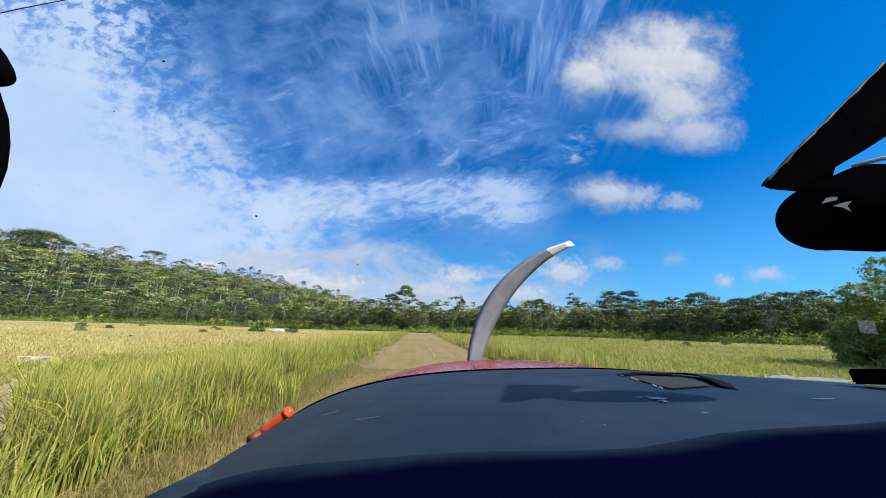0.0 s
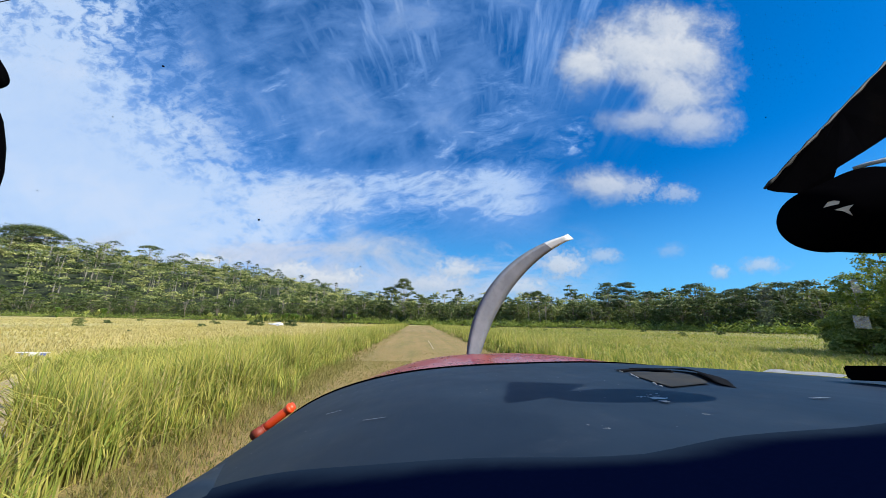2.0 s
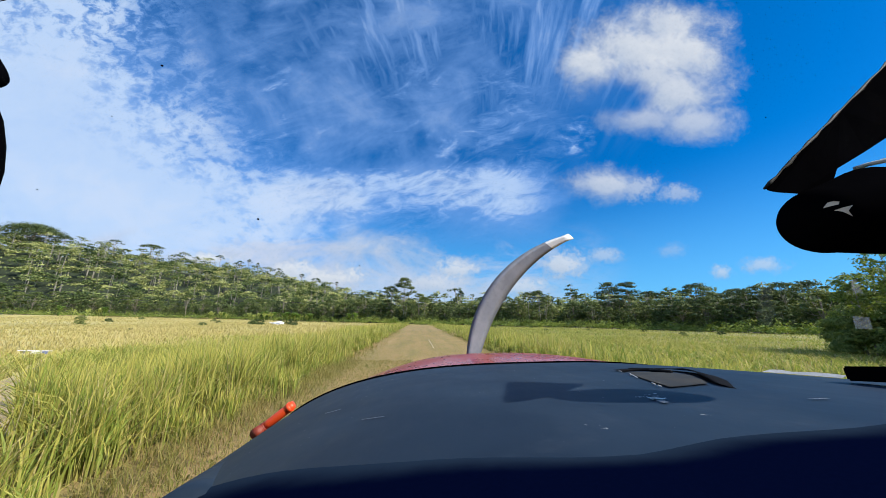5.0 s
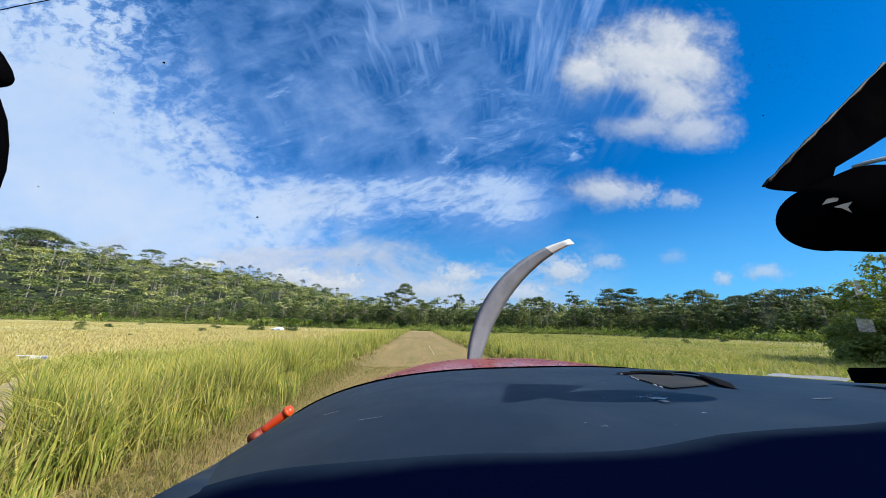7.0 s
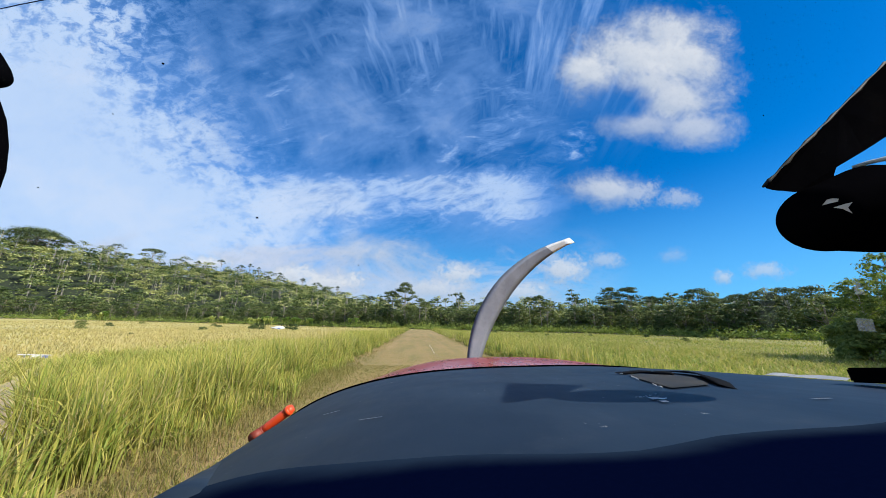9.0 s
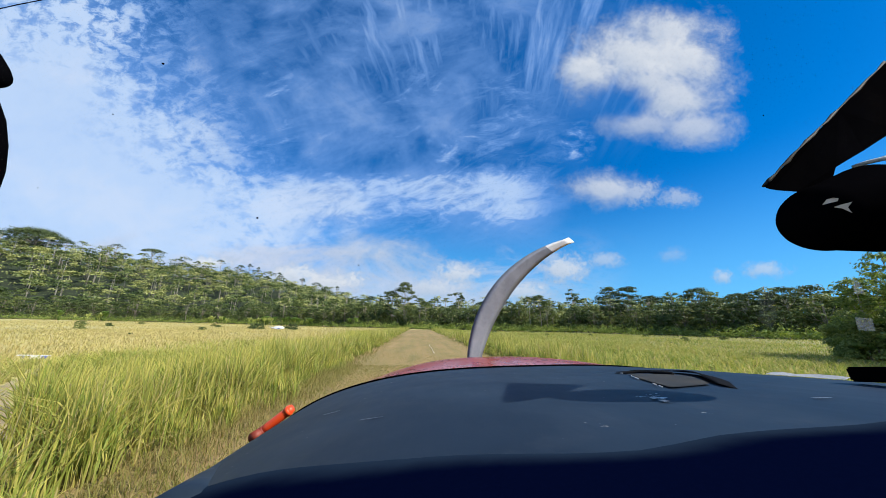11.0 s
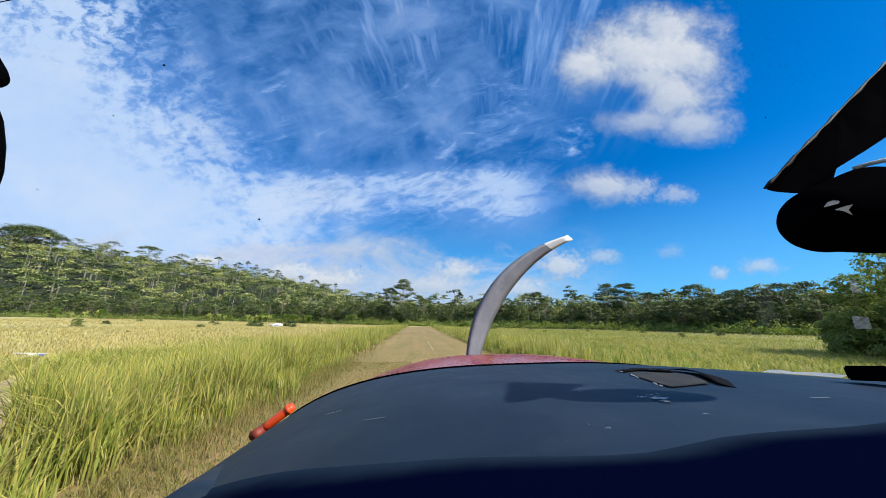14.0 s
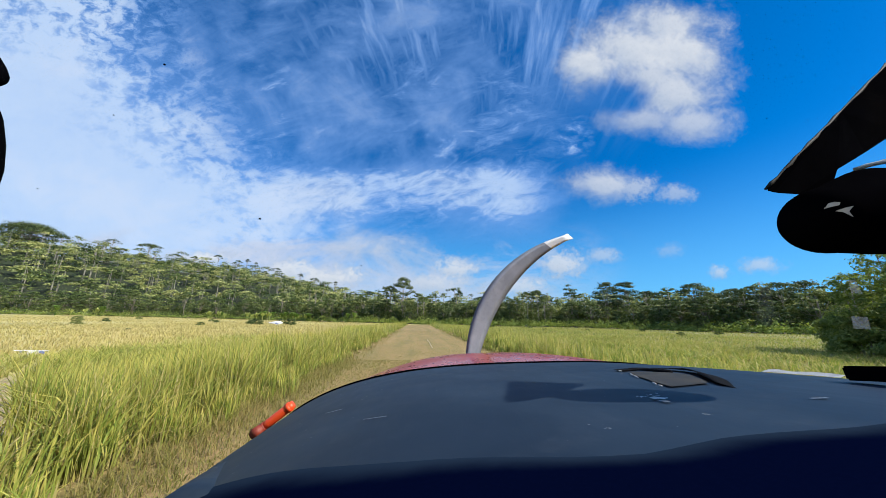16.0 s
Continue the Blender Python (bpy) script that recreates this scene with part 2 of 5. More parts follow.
def grass_material(name, root, stem, tip, dry):
    """Blades: dead straw at the root, in tall grass darkened for shade; green stems, ripe yellow tips, whole patches
    drier than others.
    """
    m, n = material(name)
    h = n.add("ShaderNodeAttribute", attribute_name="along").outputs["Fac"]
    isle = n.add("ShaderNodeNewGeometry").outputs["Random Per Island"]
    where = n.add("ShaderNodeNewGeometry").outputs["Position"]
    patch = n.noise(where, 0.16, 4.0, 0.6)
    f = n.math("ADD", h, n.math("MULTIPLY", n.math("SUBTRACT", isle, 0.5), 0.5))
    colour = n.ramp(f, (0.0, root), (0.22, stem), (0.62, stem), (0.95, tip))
    colour = n.mix(n.math("MULTIPLY", n.smooth(n.math("ADD", patch, n.math("MULTIPLY", isle, 0.25)), 0.54, 0.80), 0.6), colour, dry)
    drift = n.noise(n.vec("MULTIPLY", where, (0.5, 1.6, 1.0)), 0.10, 5.0, 0.65)
    colour = n.mix(n.smooth(drift, 0.50, 0.68, 0.0, 0.55), colour, n.mix(0.4, stem, root))
    tuft = n.noise(n.vec("MULTIPLY", where, (1.0, 1.0, 0.25)), 1.7, 4.0, 0.65)
    colour = n.mix(n.smooth(n.math("ADD", tuft, n.math("MULTIPLY", n.math("SUBTRACT", isle, 0.5), 0.3)), 0.50, 0.70, 0.0, 0.40), colour, n.mix(0.55, root, dry))
    colour = n.mix(n.smooth(n.math("ADD", tuft, n.math("MULTIPLY", n.math("SUBTRACT", isle, 0.5), 0.3)), 0.46, 0.28, 0.0, 0.22), colour, n.mix(1.0, stem, (0.55, 0.66, 0.6), "MULTIPLY"))
    body = n.add("ShaderNodeBsdfPrincipled", sockets={"Base Color": colour, "Roughness": 0.58, "Specular IOR Level": 0.3}).outputs[0]
    glow = n.add("ShaderNodeBsdfTranslucent", colour).outputs[0]
    n.add("ShaderNodeOutputMaterial", n.add("ShaderNodeMixShader", 0.4, body, glow).outputs[0])
    return m


def soil_material(name, base, other, fleck, scale=1.0, green=None):
    m, n = material(name)
    where = n.add("ShaderNodeNewGeometry").outputs["Position"]
    broad = n.noise(where, 0.08 * scale, 5.0, 0.6)
    mid = n.noise(where, 1.1 * scale, 6.0, 0.65)
    grain = n.noise(where, 34.0, 4.0, 0.7)
    colour = n.mix(n.smooth(n.math("ADD", n.math("MULTIPLY", broad, 0.6), n.math("MULTIPLY", mid, 0.4)), 0.38, 0.62), base, other)
    colour = n.mix(n.smooth(n.math("ADD", n.math("MULTIPLY", grain, 0.6), n.math("MULTIPLY", mid, 0.4)), 0.45, 0.68, 0.0, 0.7), colour, fleck)
    if green:   # a greener sward on the east side of the strip
        east = n.smooth(n.add("ShaderNodeSeparateXYZ", where).outputs[0], 0.0, 14.0, 0.0, 0.75)
        colour = n.mix(east, colour, green)
        blot = n.noise(n.vec("MULTIPLY", where, (0.6, 1.3, 1.0)), 0.045, 6.0, 0.68, 0.6)
        colour = n.mix(n.smooth(blot, 0.50, 0.64, 0.0, 0.5), colour, green)
    finish(n, colour, 0.95, bump=grain, height=0.35, distance=0.03)
    return m


def strip_material():
    """Mown grass: worn brown lanes along the strip, greener between, straw flecks."""
    m, n = material("mown_strip")
    where = n.add("ShaderNodeNewGeometry").outputs["Position"]
    lanes = n.noise(n.vec("MULTIPLY", where, (1.0, 0.06, 1.0)), 0.9, 4.0, 0.55)
    patch = n.noise(n.vec("MULTIPLY", where, (1.0, 0.4, 1.0)), 0.7, 6.0, 0.65, 0.5)
    grain = n.noise(where, 42.0, 5.0, 0.75)
    clod = n.noise(where, 7.0, 5.0, 0.7)
    f = n.math("ADD", n.math("MULTIPLY", lanes, 0.55), n.math("MULTIPLY", patch, 0.45))
    colour = n.ramp(f, (0.32, (0.16, 0.145, 0.04)), (0.46, (0.24, 0.18, 0.06)), (0.58, (0.31, 0.21, 0.08)), (0.72, (0.38, 0.27, 0.12)))
    colour = n.mix(n.smooth(clod, 0.50, 0.68, 0.0, 0.55), colour, (0.14, 0.115, 0.045))
    colour = n.mix(n.smooth(grain, 0.52, 0.68, 0.0, 0.4), colour, (0.40, 0.30, 0.12))
    finish(n, colour, 0.95, bump=n.math("ADD", grain, n.math("MULTIPLY", clod, 1.5)), height=0.5, distance=0.03)
    return m


def bark_material(name, a, b):
    m, n = material(name)
    where = n.add("ShaderNodeTexCoord").outputs["Object"]
    grain = n.noise(n.vec("MULTIPLY", where, (1, 1, 0.15)), 7.0, 6.0, 0.65)
    blotch = n.noise(where, 1.3, 3.0)
    colour = n.mix(n.smooth(n.math("ADD", n.math("MULTIPLY", grain, 0.5), n.math("MULTIPLY", blotch, 0.5)), 0.38, 0.62), a, b)
    finish(n, colour, 0.9, bump=grain, height=0.5, distance=0.03)
    return m


def paint_material(name, a, b, rough, spots=None, scale=3.0, bump=0.05, metal=0.0, coat=0.0, sheen=0.5):
    """Worn paint: broad fading, fine scuffs, spots where it has gone."""
    m, n = material(name)
    where = n.add("ShaderNodeTexCoord").outputs["Object"]
    broad = n.noise(where, scale, 4.0, 0.6)
    scuff = n.noise(n.vec("MULTIPLY", where, (1.0, 0.3, 1.0)), 38.0, 6.0, 0.7)
    colour = n.mix(n.smooth(n.math("ADD", n.math("MULTIPLY", broad, 0.75), n.math("MULTIPLY", scuff, 0.25)), 0.35, 0.65), a, b)
    if spots:
        chip = n.noise(where, 95.0, 3.0, 0.6)
        dust = n.noise(where, 14.0, 7.0, 0.75)
        colour = n.mix(n.smooth(dust, 0.50, 0.78, 0.0, 0.25), colour, n.mix(0.25, b, spots))
        colour = n.mix(n.smooth(n.math("ADD", n.math("MULTIPLY", chip, 0.7), n.math("MULTIPLY", broad, 0.3)), 0.665, 0.69), colour, spots)
    gloss = n.linear(n.math("ADD", n.math("MULTIPLY", scuff, 0.5), n.math("MULTIPLY", broad, 0.5)), 0.3, 0.7, rough - 0.07, rough + 0.09)
    wave = n.math("ADD", n.math("MULTIPLY", n.noise(where, 5.0, 2.0), 1.0), n.math("MULTIPLY", scuff, 0.03))
    finish(n, colour, gloss, metal, wave, bump, 0.02, sockets={"Coat Weight": coat, "Specular IOR Level": sheen})
    return m


GROUND = soil_material("field_soil", (0.54, 0.46, 0.18), (0.42, 0.37, 0.13), (0.60, 0.51, 0.22), green=(0.17, 0.17, 0.05))
STRIP = strip_material()
STRAW = grass_material("dry_straw", (0.42, 0.32, 0.16), (0.46, 0.36, 0.18), (0.55, 0.44, 0.24), (0.34, 0.25, 0.13))
DIRT = soil_material("dirt", (0.44, 0.35, 0.22), (0.30, 0.23, 0.13), (0.52, 0.43, 0.29), 3.0)
PALE_DUST = soil_material("pale_dust", (0.55, 0.45, 0.30), (0.45, 0.36, 0.22), (0.62, 0.52, 0.36), 3.0)
# floor colour darkened so gaps between the crowns read as shade
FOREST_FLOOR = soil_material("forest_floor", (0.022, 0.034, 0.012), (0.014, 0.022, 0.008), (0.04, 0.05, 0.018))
# root colour darkened to paint the shade low between the stems
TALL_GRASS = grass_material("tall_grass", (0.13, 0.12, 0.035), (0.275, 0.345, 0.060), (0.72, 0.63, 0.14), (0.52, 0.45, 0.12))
RIPE_GRASS = grass_material("ripe_grass", (0.40, 0.33, 0.125), (0.52, 0.45, 0.15), (0.68, 0.57, 0.25), (0.62, 0.50, 0.24))
SHORT_GRASS = grass_material("short_grass", (0.25, 0.19, 0.075), (0.25, 0.245, 0.06), (0.44, 0.37, 0.13), (0.42, 0.31, 0.13))
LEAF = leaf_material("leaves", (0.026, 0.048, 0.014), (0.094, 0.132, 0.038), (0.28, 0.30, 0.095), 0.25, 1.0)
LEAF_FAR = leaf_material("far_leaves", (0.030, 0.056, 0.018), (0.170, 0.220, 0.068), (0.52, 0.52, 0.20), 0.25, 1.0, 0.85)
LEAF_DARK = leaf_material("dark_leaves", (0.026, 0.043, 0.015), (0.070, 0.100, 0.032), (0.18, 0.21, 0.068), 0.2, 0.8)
LEAF_NEAR = leaf_material("near_leaves", (0.060, 0.100, 0.028), (0.185, 0.250, 0.072), (0.42, 0.46, 0.16), 0.5)
SHRUB = leaf_material("shrub_leaves", (0.06, 0.105, 0.024), (0.20, 0.275, 0.065), (0.46, 0.50, 0.15), 0.35, 0.9)
BANANA = leaf_material("banana_leaves", (0.07, 0.13, 0.03), (0.15, 0.24, 0.055), (0.30, 0.36, 0.10), 0.45, 0.2)
PALE_LEAF = leaf_material("pale_leaves", (0.24, 0.30, 0.09), (0.42, 0.47, 0.16), (0.60, 0.62, 0.26), 0.4, 0.2)
BARK = bark_material("bark", (0.16, 0.13, 0.095), (0.30, 0.26, 0.20))
PALE_BARK = bark_material("pale_bark", (0.38, 0.34, 0.28), (0.20, 0.175, 0.135))
BLACK_PAINT = paint_material("matt_black_paint", (0.0095, 0.0185, 0.034), (0.0185, 0.033, 0.055), 0.54, (0.20, 0.21, 0.22), 4.5, 0.22, sheen=0.12)
RED_PAINT = paint_material("red_paint", (0.25, 0.018, 0.013), (0.33, 0.034, 0.022), 0.28, (0.50, 0.16, 0.11), 6.0, 0.12, coat=0.22, sheen=0.3)
ORANGE = paint_material("orange_paint", (0.75, 0.075, 0.015), (0.60, 0.05, 0.012), 0.42, (0.25, 0.05, 0.03), 9.0)
RUSTY = paint_material("rusty_red", (0.22, 0.03, 0.012), (0.13, 0.02, 0.012), 0.6, (0.05, 0.02, 0.015), 14.0)
BLACK_TRIM = paint_material("black_trim", (0.0012, 0.0012, 0.0017), (0.0025, 0.0025, 0.0032), 0.8, None, 5.0, sheen=0.0)
BLADE = paint_material("grey_blade_paint", (0.17, 0.185, 0.22), (0.24, 0.255, 0.29), 0.5, None, 7.0)
WHITE_PAINT = paint_material("white_paint", (0.74, 0.74, 0.73), (0.62, 0.62, 0.61), 0.35, None, 4.0)
BLUE_PAINT = paint_material("blue_paint", (0.05, 0.10, 0.35), (0.07, 0.13, 0.40), 0.4, None, 4.0)


def clear_material():
    """Windshield: almost all passes, a trace of gloss."""
    m, n = material("windshield_acrylic")
    clear = n.add("ShaderNodeBsdfTransparent", (0.97, 0.98, 0.99, 1)).outputs[0]
    gloss = n.add("ShaderNodeBsdfGlossy", (1, 1, 1, 1), 0.05).outputs[0]
    n.add("ShaderNodeOutputMaterial", n.add("ShaderNodeMixShader", 0.004, clear, gloss).outputs[0])
    return m


def milky_material(name="painted_reflection", least=0.06, most=0.16):
    """A milky, half clear patch; by default it paints a reflection on the pane."""
    m, n = material(name)
    clear = n.add("ShaderNodeBsdfTransparent").outputs[0]
    milk = n.add("ShaderNodeBsdfTranslucent", (0.75, 0.78, 0.8, 1)).outputs[0]
    where = n.add("ShaderNodeTexCoord").outputs["Object"]
    n.add("ShaderNodeOutputMaterial", n.add("ShaderNodeMixShader", n.linear(n.noise(where, 120.0), 0.3, 0.7, least, most), clear, milk).outputs[0])
    return m


def shadow_sheet_material():
    """Painted shadow: blue-black, fading to the paint's grey-blue along its border."""
    m, n = material("painted_shadow")
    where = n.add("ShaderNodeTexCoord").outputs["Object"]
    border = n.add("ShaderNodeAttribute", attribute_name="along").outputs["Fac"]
    mottle = n.noise(where, 420.0, 3.0, 0.6)
    uneven = n.noise(where, 22.0, 5.0, 0.6)
    colour = n.mix(mottle, (0.0005, 0.0016, 0.0105), (0.0009, 0.0024, 0.0145))
    f = n.math("ADD", border, n.math("MULTIPLY", n.math("SUBTRACT", uneven, 0.5), 0.10))
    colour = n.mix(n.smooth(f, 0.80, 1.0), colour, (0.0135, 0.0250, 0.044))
    finish(n, colour, 0.9, bump=mottle, height=0.1, distance=0.001, sockets={"Specular IOR Level": 0.0})
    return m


CLEAR, REFLECTION, PALE_BLUR, SHADOW_SHEET = clear_material(), milky_material(), milky_material("pale_blur", 0.0, 0.03), shadow_sheet_material()
BARE_METAL = paint_material("bare_metal", (0.45, 0.46, 0.48), (0.28, 0.29, 0.31), 0.5, None, 60.0, metal=0.5)
WORN_GREY = paint_material("worn_grey", (0.030, 0.031, 0.030), (0.05, 0.048, 0.042), 0.7, (0.16, 0.15, 0.13), 30.0, sheen=0.1)
# near-black standing in for the shade inside the scoop
SCOOP_DARK = paint_material("scoop_shade", (0.006, 0.006, 0.007), (0.01, 0.01, 0.011), 0.8, None, 8.0, sheen=0.02)
RUBBER = paint_material("rubber", (0.02, 0.02, 0.021), (0.045, 0.045, 0.046), 0.8, None, 8.0)


# ---- mesh helpers ----
def mesh_of(name, verts, tris, mat, along=None, smooth=False):
    """A mesh from arrays of corners and triangles."""
    me = bpy.data.meshes.new(name)
    verts, tris = np.asarray(verts, np.float32), np.asarray(tris, np.int32)
    me.vertices.add(len(verts))
    me.vertices.foreach_set("co", verts.ravel())
    me.loops.add(tris.size)
    me.loops.foreach_set("vertex_index", tris.ravel())
    me.polygons.add(len(tris))
    me.polygons.foreach_set("loop_start", np.arange(0, tris.size, 3, dtype=np.int32))
    me.update(calc_edges=True)
    if smooth:
        me.polygons.foreach_set("use_smooth", np.ones(len(tris), bool))
    if along is not None:
        me.attributes.new("along", "FLOAT", "POINT").data.foreach_set("value", np.asarray(along, np.float32))
    me.materials.append(mat)
    return me


def part(name, source, mat, parent=None, label="", smooth=False):
    """Links a bmesh or a mesh as one object, under a thing or a part."""
    if isinstance(source, bmesh.types.BMesh):
        me = bpy.data.meshes.new(name)
        bmesh.ops.recalc_face_normals(source, faces=source.faces)
        source.to_mesh(me)
        source.free()
        me.materials.append(mat)
        if smooth:
            me.polygons.foreach_set("use_smooth", np.ones(len(me.polygons), bool))
    else:
        me = source
    ob = new(name, me)
    if parent is not None:
        ob.parent = parent
    if label:
        ob["label"] = label
    return ob


def tube_arrays(points, radii, sides=7):
    """Corners and triangles of a tapered, capped tube along points."""
    pts = [Vector(p) for p in points]
    verts, tris = [], []
    u = None
    for i, p in enumerate(pts):
        t = (pts[min(i + 1, len(pts) - 1)] - pts[max(i - 1, 0)]).normalized()
        u = t.orthogonal().normalized() if u is None else (u - t * u.dot(t)).normalized()
        w = t.cross(u)
        for k in range(sides):
            a = 2 * math.pi * k / sides
            verts.append(p + (u * math.cos(a) + w * math.sin(a)) * radii[i])
    for i in range(len(pts) - 1):
        for k in range(sides):
            a, b = i * sides + k, i * sides + (k + 1) % sides
            tris += [(a, b, b + sides), (a, b + sides, a + sides)]
    for base, order in ((0, -1), ((len(pts) - 1) * sides, 1)):
        for k in range(1, sides - 1):
            tri = (base, base + k, base + k + 1)
            tris.append(tri[::order])
    return np.array([tuple(v) for v in verts]), np.array(tris)


def joined(pieces):
    verts, tris, base = [], [], 0
    for v, t in pieces:
        verts.append(v)
        tris.append(t + base)
        base += len(v)
    return np.concatenate(verts), np.concatenate(tris)


def tube(name, points, radii, mat, parent=None, sides=14, label="", smooth=True):
    return part(name, mesh_of(name, *tube_arrays(points, radii, sides), mat, smooth=smooth), None, parent, label)


def box_bm(sx, sy, sz, bevel=0.0, at=(0, 0, 0), turn=None):
    bm = bmesh.new()
    bmesh.ops.create_cube(bm, size=1)
    bmesh.ops.scale(bm, vec=(sx, sy, sz), verts=bm.verts)
    if bevel:
        bmesh.ops.bevel(bm, geom=bm.edges, offset=bevel, segments=2, affect="EDGES")
    if turn is not None:
        bmesh.ops.transform(bm, matrix=turn, verts=bm.verts)
    bmesh.ops.translate(bm, vec=at, verts=bm.verts)
    return bm


def thing(name, at, label, category, group="", kind=""):
    root = new(name)
    root.empty_display_size = 0.3
    root.matrix_basis = at if isinstance(at, Matrix) else Matrix.Translation(at)
    return tagged(root, label, category, group, kind)


# ---- terrain ----
FOOT = ((-180, 160), (-120, 240), (-75, 290), (-55, 275), (-40, 250), (-25, 208), (-10, 165), (0, 150), (20, 140), (40, 132), (52, 120), (60, 130), (180, 160))
RISE = ((-180, 6), (-100, 40), (-65, 62), (-52, 60), (-40, 52), (-29, 46), (-20, 31), (-12, 13), (-5, 4), (5, 1), (180, 3))


def foot(az):
    return np.interp(az, *zip(*FOOT))


def terrain(x, y):
    x, y = np.asarray(x, float), np.asarray(y, float)
    r, az = np.hypot(x, y), np.degrees(np.arctan2(x, y))
    s = np.clip((r - foot(az)) / 230.0, 0, 1)
    hill = np.interp(az, *zip(*RISE)) * s * s * (3 - 2 * s)
    roll = 0.10 * np.sin(x * 0.11 + 1.0) * np.sin(y * 0.07) * np.clip((np.abs(x) - 6) / 20, 0, 1)
    field = 1.2 * np.clip((-x - 25) / 170, 0, 1)
    return hill + roll + field


def ground_sheet():
    rings = np.concatenate([np.linspace(0, 40, 41), np.geomspace(42, 620, 60), np.geomspace(680, 4200, 12)])
    spokes = 180
    a = np.linspace(0, 2 * np.pi, spokes, endpoint=False)
    rr, aa = np.meshgrid(rings[1:], a, indexing="ij")
    x, y = np.concatenate([[0], (rr * np.sin(aa)).ravel()]), np.concatenate([[0], (rr * np.cos(aa)).ravel()])
    verts = np.stack([x, y, terrain(x, y)], -1)
    k = np.arange(spokes)
    tris = [np.stack([0 * k, 1 + (k + 1) % spokes, 1 + k], -1)]
    for i in range(len(rings) - 2):
        p, q = 1 + i * spokes + k, 1 + i * spokes + (k + 1) % spokes
        tris += [np.stack([p, q, q + spokes], -1), np.stack([p, q + spokes, p + spokes], -1)]
    me = mesh_of("ground", verts, np.concatenate(tris), GROUND, smooth=True)
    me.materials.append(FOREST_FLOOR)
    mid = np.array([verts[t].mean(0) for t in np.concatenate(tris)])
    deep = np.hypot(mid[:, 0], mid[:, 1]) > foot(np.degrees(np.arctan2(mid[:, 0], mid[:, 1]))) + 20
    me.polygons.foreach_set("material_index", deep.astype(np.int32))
    tagged(new("ground", me), "wide field of yellow grassland running up to forest", "ground", kind="structure")


def ribbon(name, xs, ys, mat, label, lift=0.012, wobble=0.0):
    """A strip of ground between two sides that follows the terrain, domed a little."""
    verts, tris = [], []
    rng = random.Random(5)
    cols = len(xs)
    for y in ys:
        w = rng.uniform(-wobble, wobble)
        for k, x in enumerate(xs):
            edge = k in (0, cols - 1)
            xx = x + (w if edge else 0)
            verts.append((xx, y, float(terrain(xx, y)) + (lift if not edge else 0.002)))
    for i in range(len(ys) - 1):
        for k in range(cols - 1):
            a = i * cols + k
            tris += [(a, a + 1, a + cols + 1), (a, a + cols + 1, a + cols)]
    return tagged(part(name, mesh_of(name, verts, tris, mat, smooth=True), None), label, name, kind="structure")


ground_sheet()
LEFT_EDGE, RIGHT_EDGE = -3.5, 5.2
ribbon("airstrip", np.linspace(LEFT_EDGE - 1.6, RIGHT_EDGE + 1.6, 14), np.linspace(-70, 128, 150), STRIP, "mown brown grass airstrip between walls of tall grass", 0.02, 0.3)


# ---- grass ----
def blades(roots, height, width, lean, rng, levels=3):
    """Bent tapering blades: corners, triangles and the share of the height at each corner."""
    n = len(roots)
    face = rng.uniform(0, 2 * np.pi, n)
    side = np.stack([np.cos(face), np.sin(face), 0 * face], -1) * (width / 2)[:, None]
    to = rng.uniform(0, 2 * np.pi, n)
    bend = np.stack([np.cos(to), np.sin(to), 0 * to], -1) * (lean * height)[:, None]
    rows, along = [], []
    for k in range(levels):
        s = k / levels
        mid = roots + bend * s ** 2.2 + np.array([0, 0, 1.0]) * (height * (s - 0.25 * lean * s ** 3))[:, None]
        taper = 1.0 - 0.45 * s
        rows += [mid - side * taper, mid + side * taper]
        along += [np.full(n, s)] * 2
    rows.append(roots + bend + np.array([0, 0, 1.0]) * (height * (1 - 0.32 * lean))[:, None])
    along.append(np.ones(n))
    per = 2 * levels + 1
    verts = np.stack(rows, 1).reshape(-1, 3)
    base = np.arange(n)[:, None] * per
    tris = []
    for k in range(levels - 1):
        a = 2 * k
        tris += [base + [a, a + 1, a + 3], base + [a, a + 3, a + 2]]
    tris.append(base + [per - 3, per - 2, per - 1])
    return verts, np.concatenate(tris), np.stack(along, 1).ravel()


def scatter(rng, x0, x1, y0, y1, per_m2, keep=None, clump=0.0):
    n = int((x1 - x0) * (y1 - y0) * per_m2)
    x, y = rng.uniform(x0, x1, n), rng.uniform(y0, y1, n)
    if clump:
        step = 1 / clump
        x, y = x + 0.35 * step * np.sin(x * 6.28 / step + 2 * np.sin(y * 1.7)), y + 0.35 * step * np.sin(y * 6.28 / step + 2 * np.sin(x * 1.3))
    if keep is not None:
        ok = keep(x, y)
        x, y = x[ok], y[ok]
    return np.stack([x, y, terrain(x, y) - 0.01], -1)


def footpath_y(x):
    """Where the trodden path through the tall grass runs."""
    return -1.15 - np.asarray(x) + 0.35 * np.sin(np.asarray(x) * 0.7)


def in_field(x, y):
    near = (x < LEFT_EDGE + 0.25 * np.sin(y * 0.9) + 0.15 * np.sin(y * 2.3)) | (x > RIGHT_EDGE + 0.25 * np.sin(y * 0.7 + 1))
    open_ = np.hypot(x, y) < foot(np.degrees(np.arctan2(x, y))) - 2
    return near & open_ & ~((np.abs(y - footpath_y(x)) < 0.36) & (x < 0) & (x > -17))


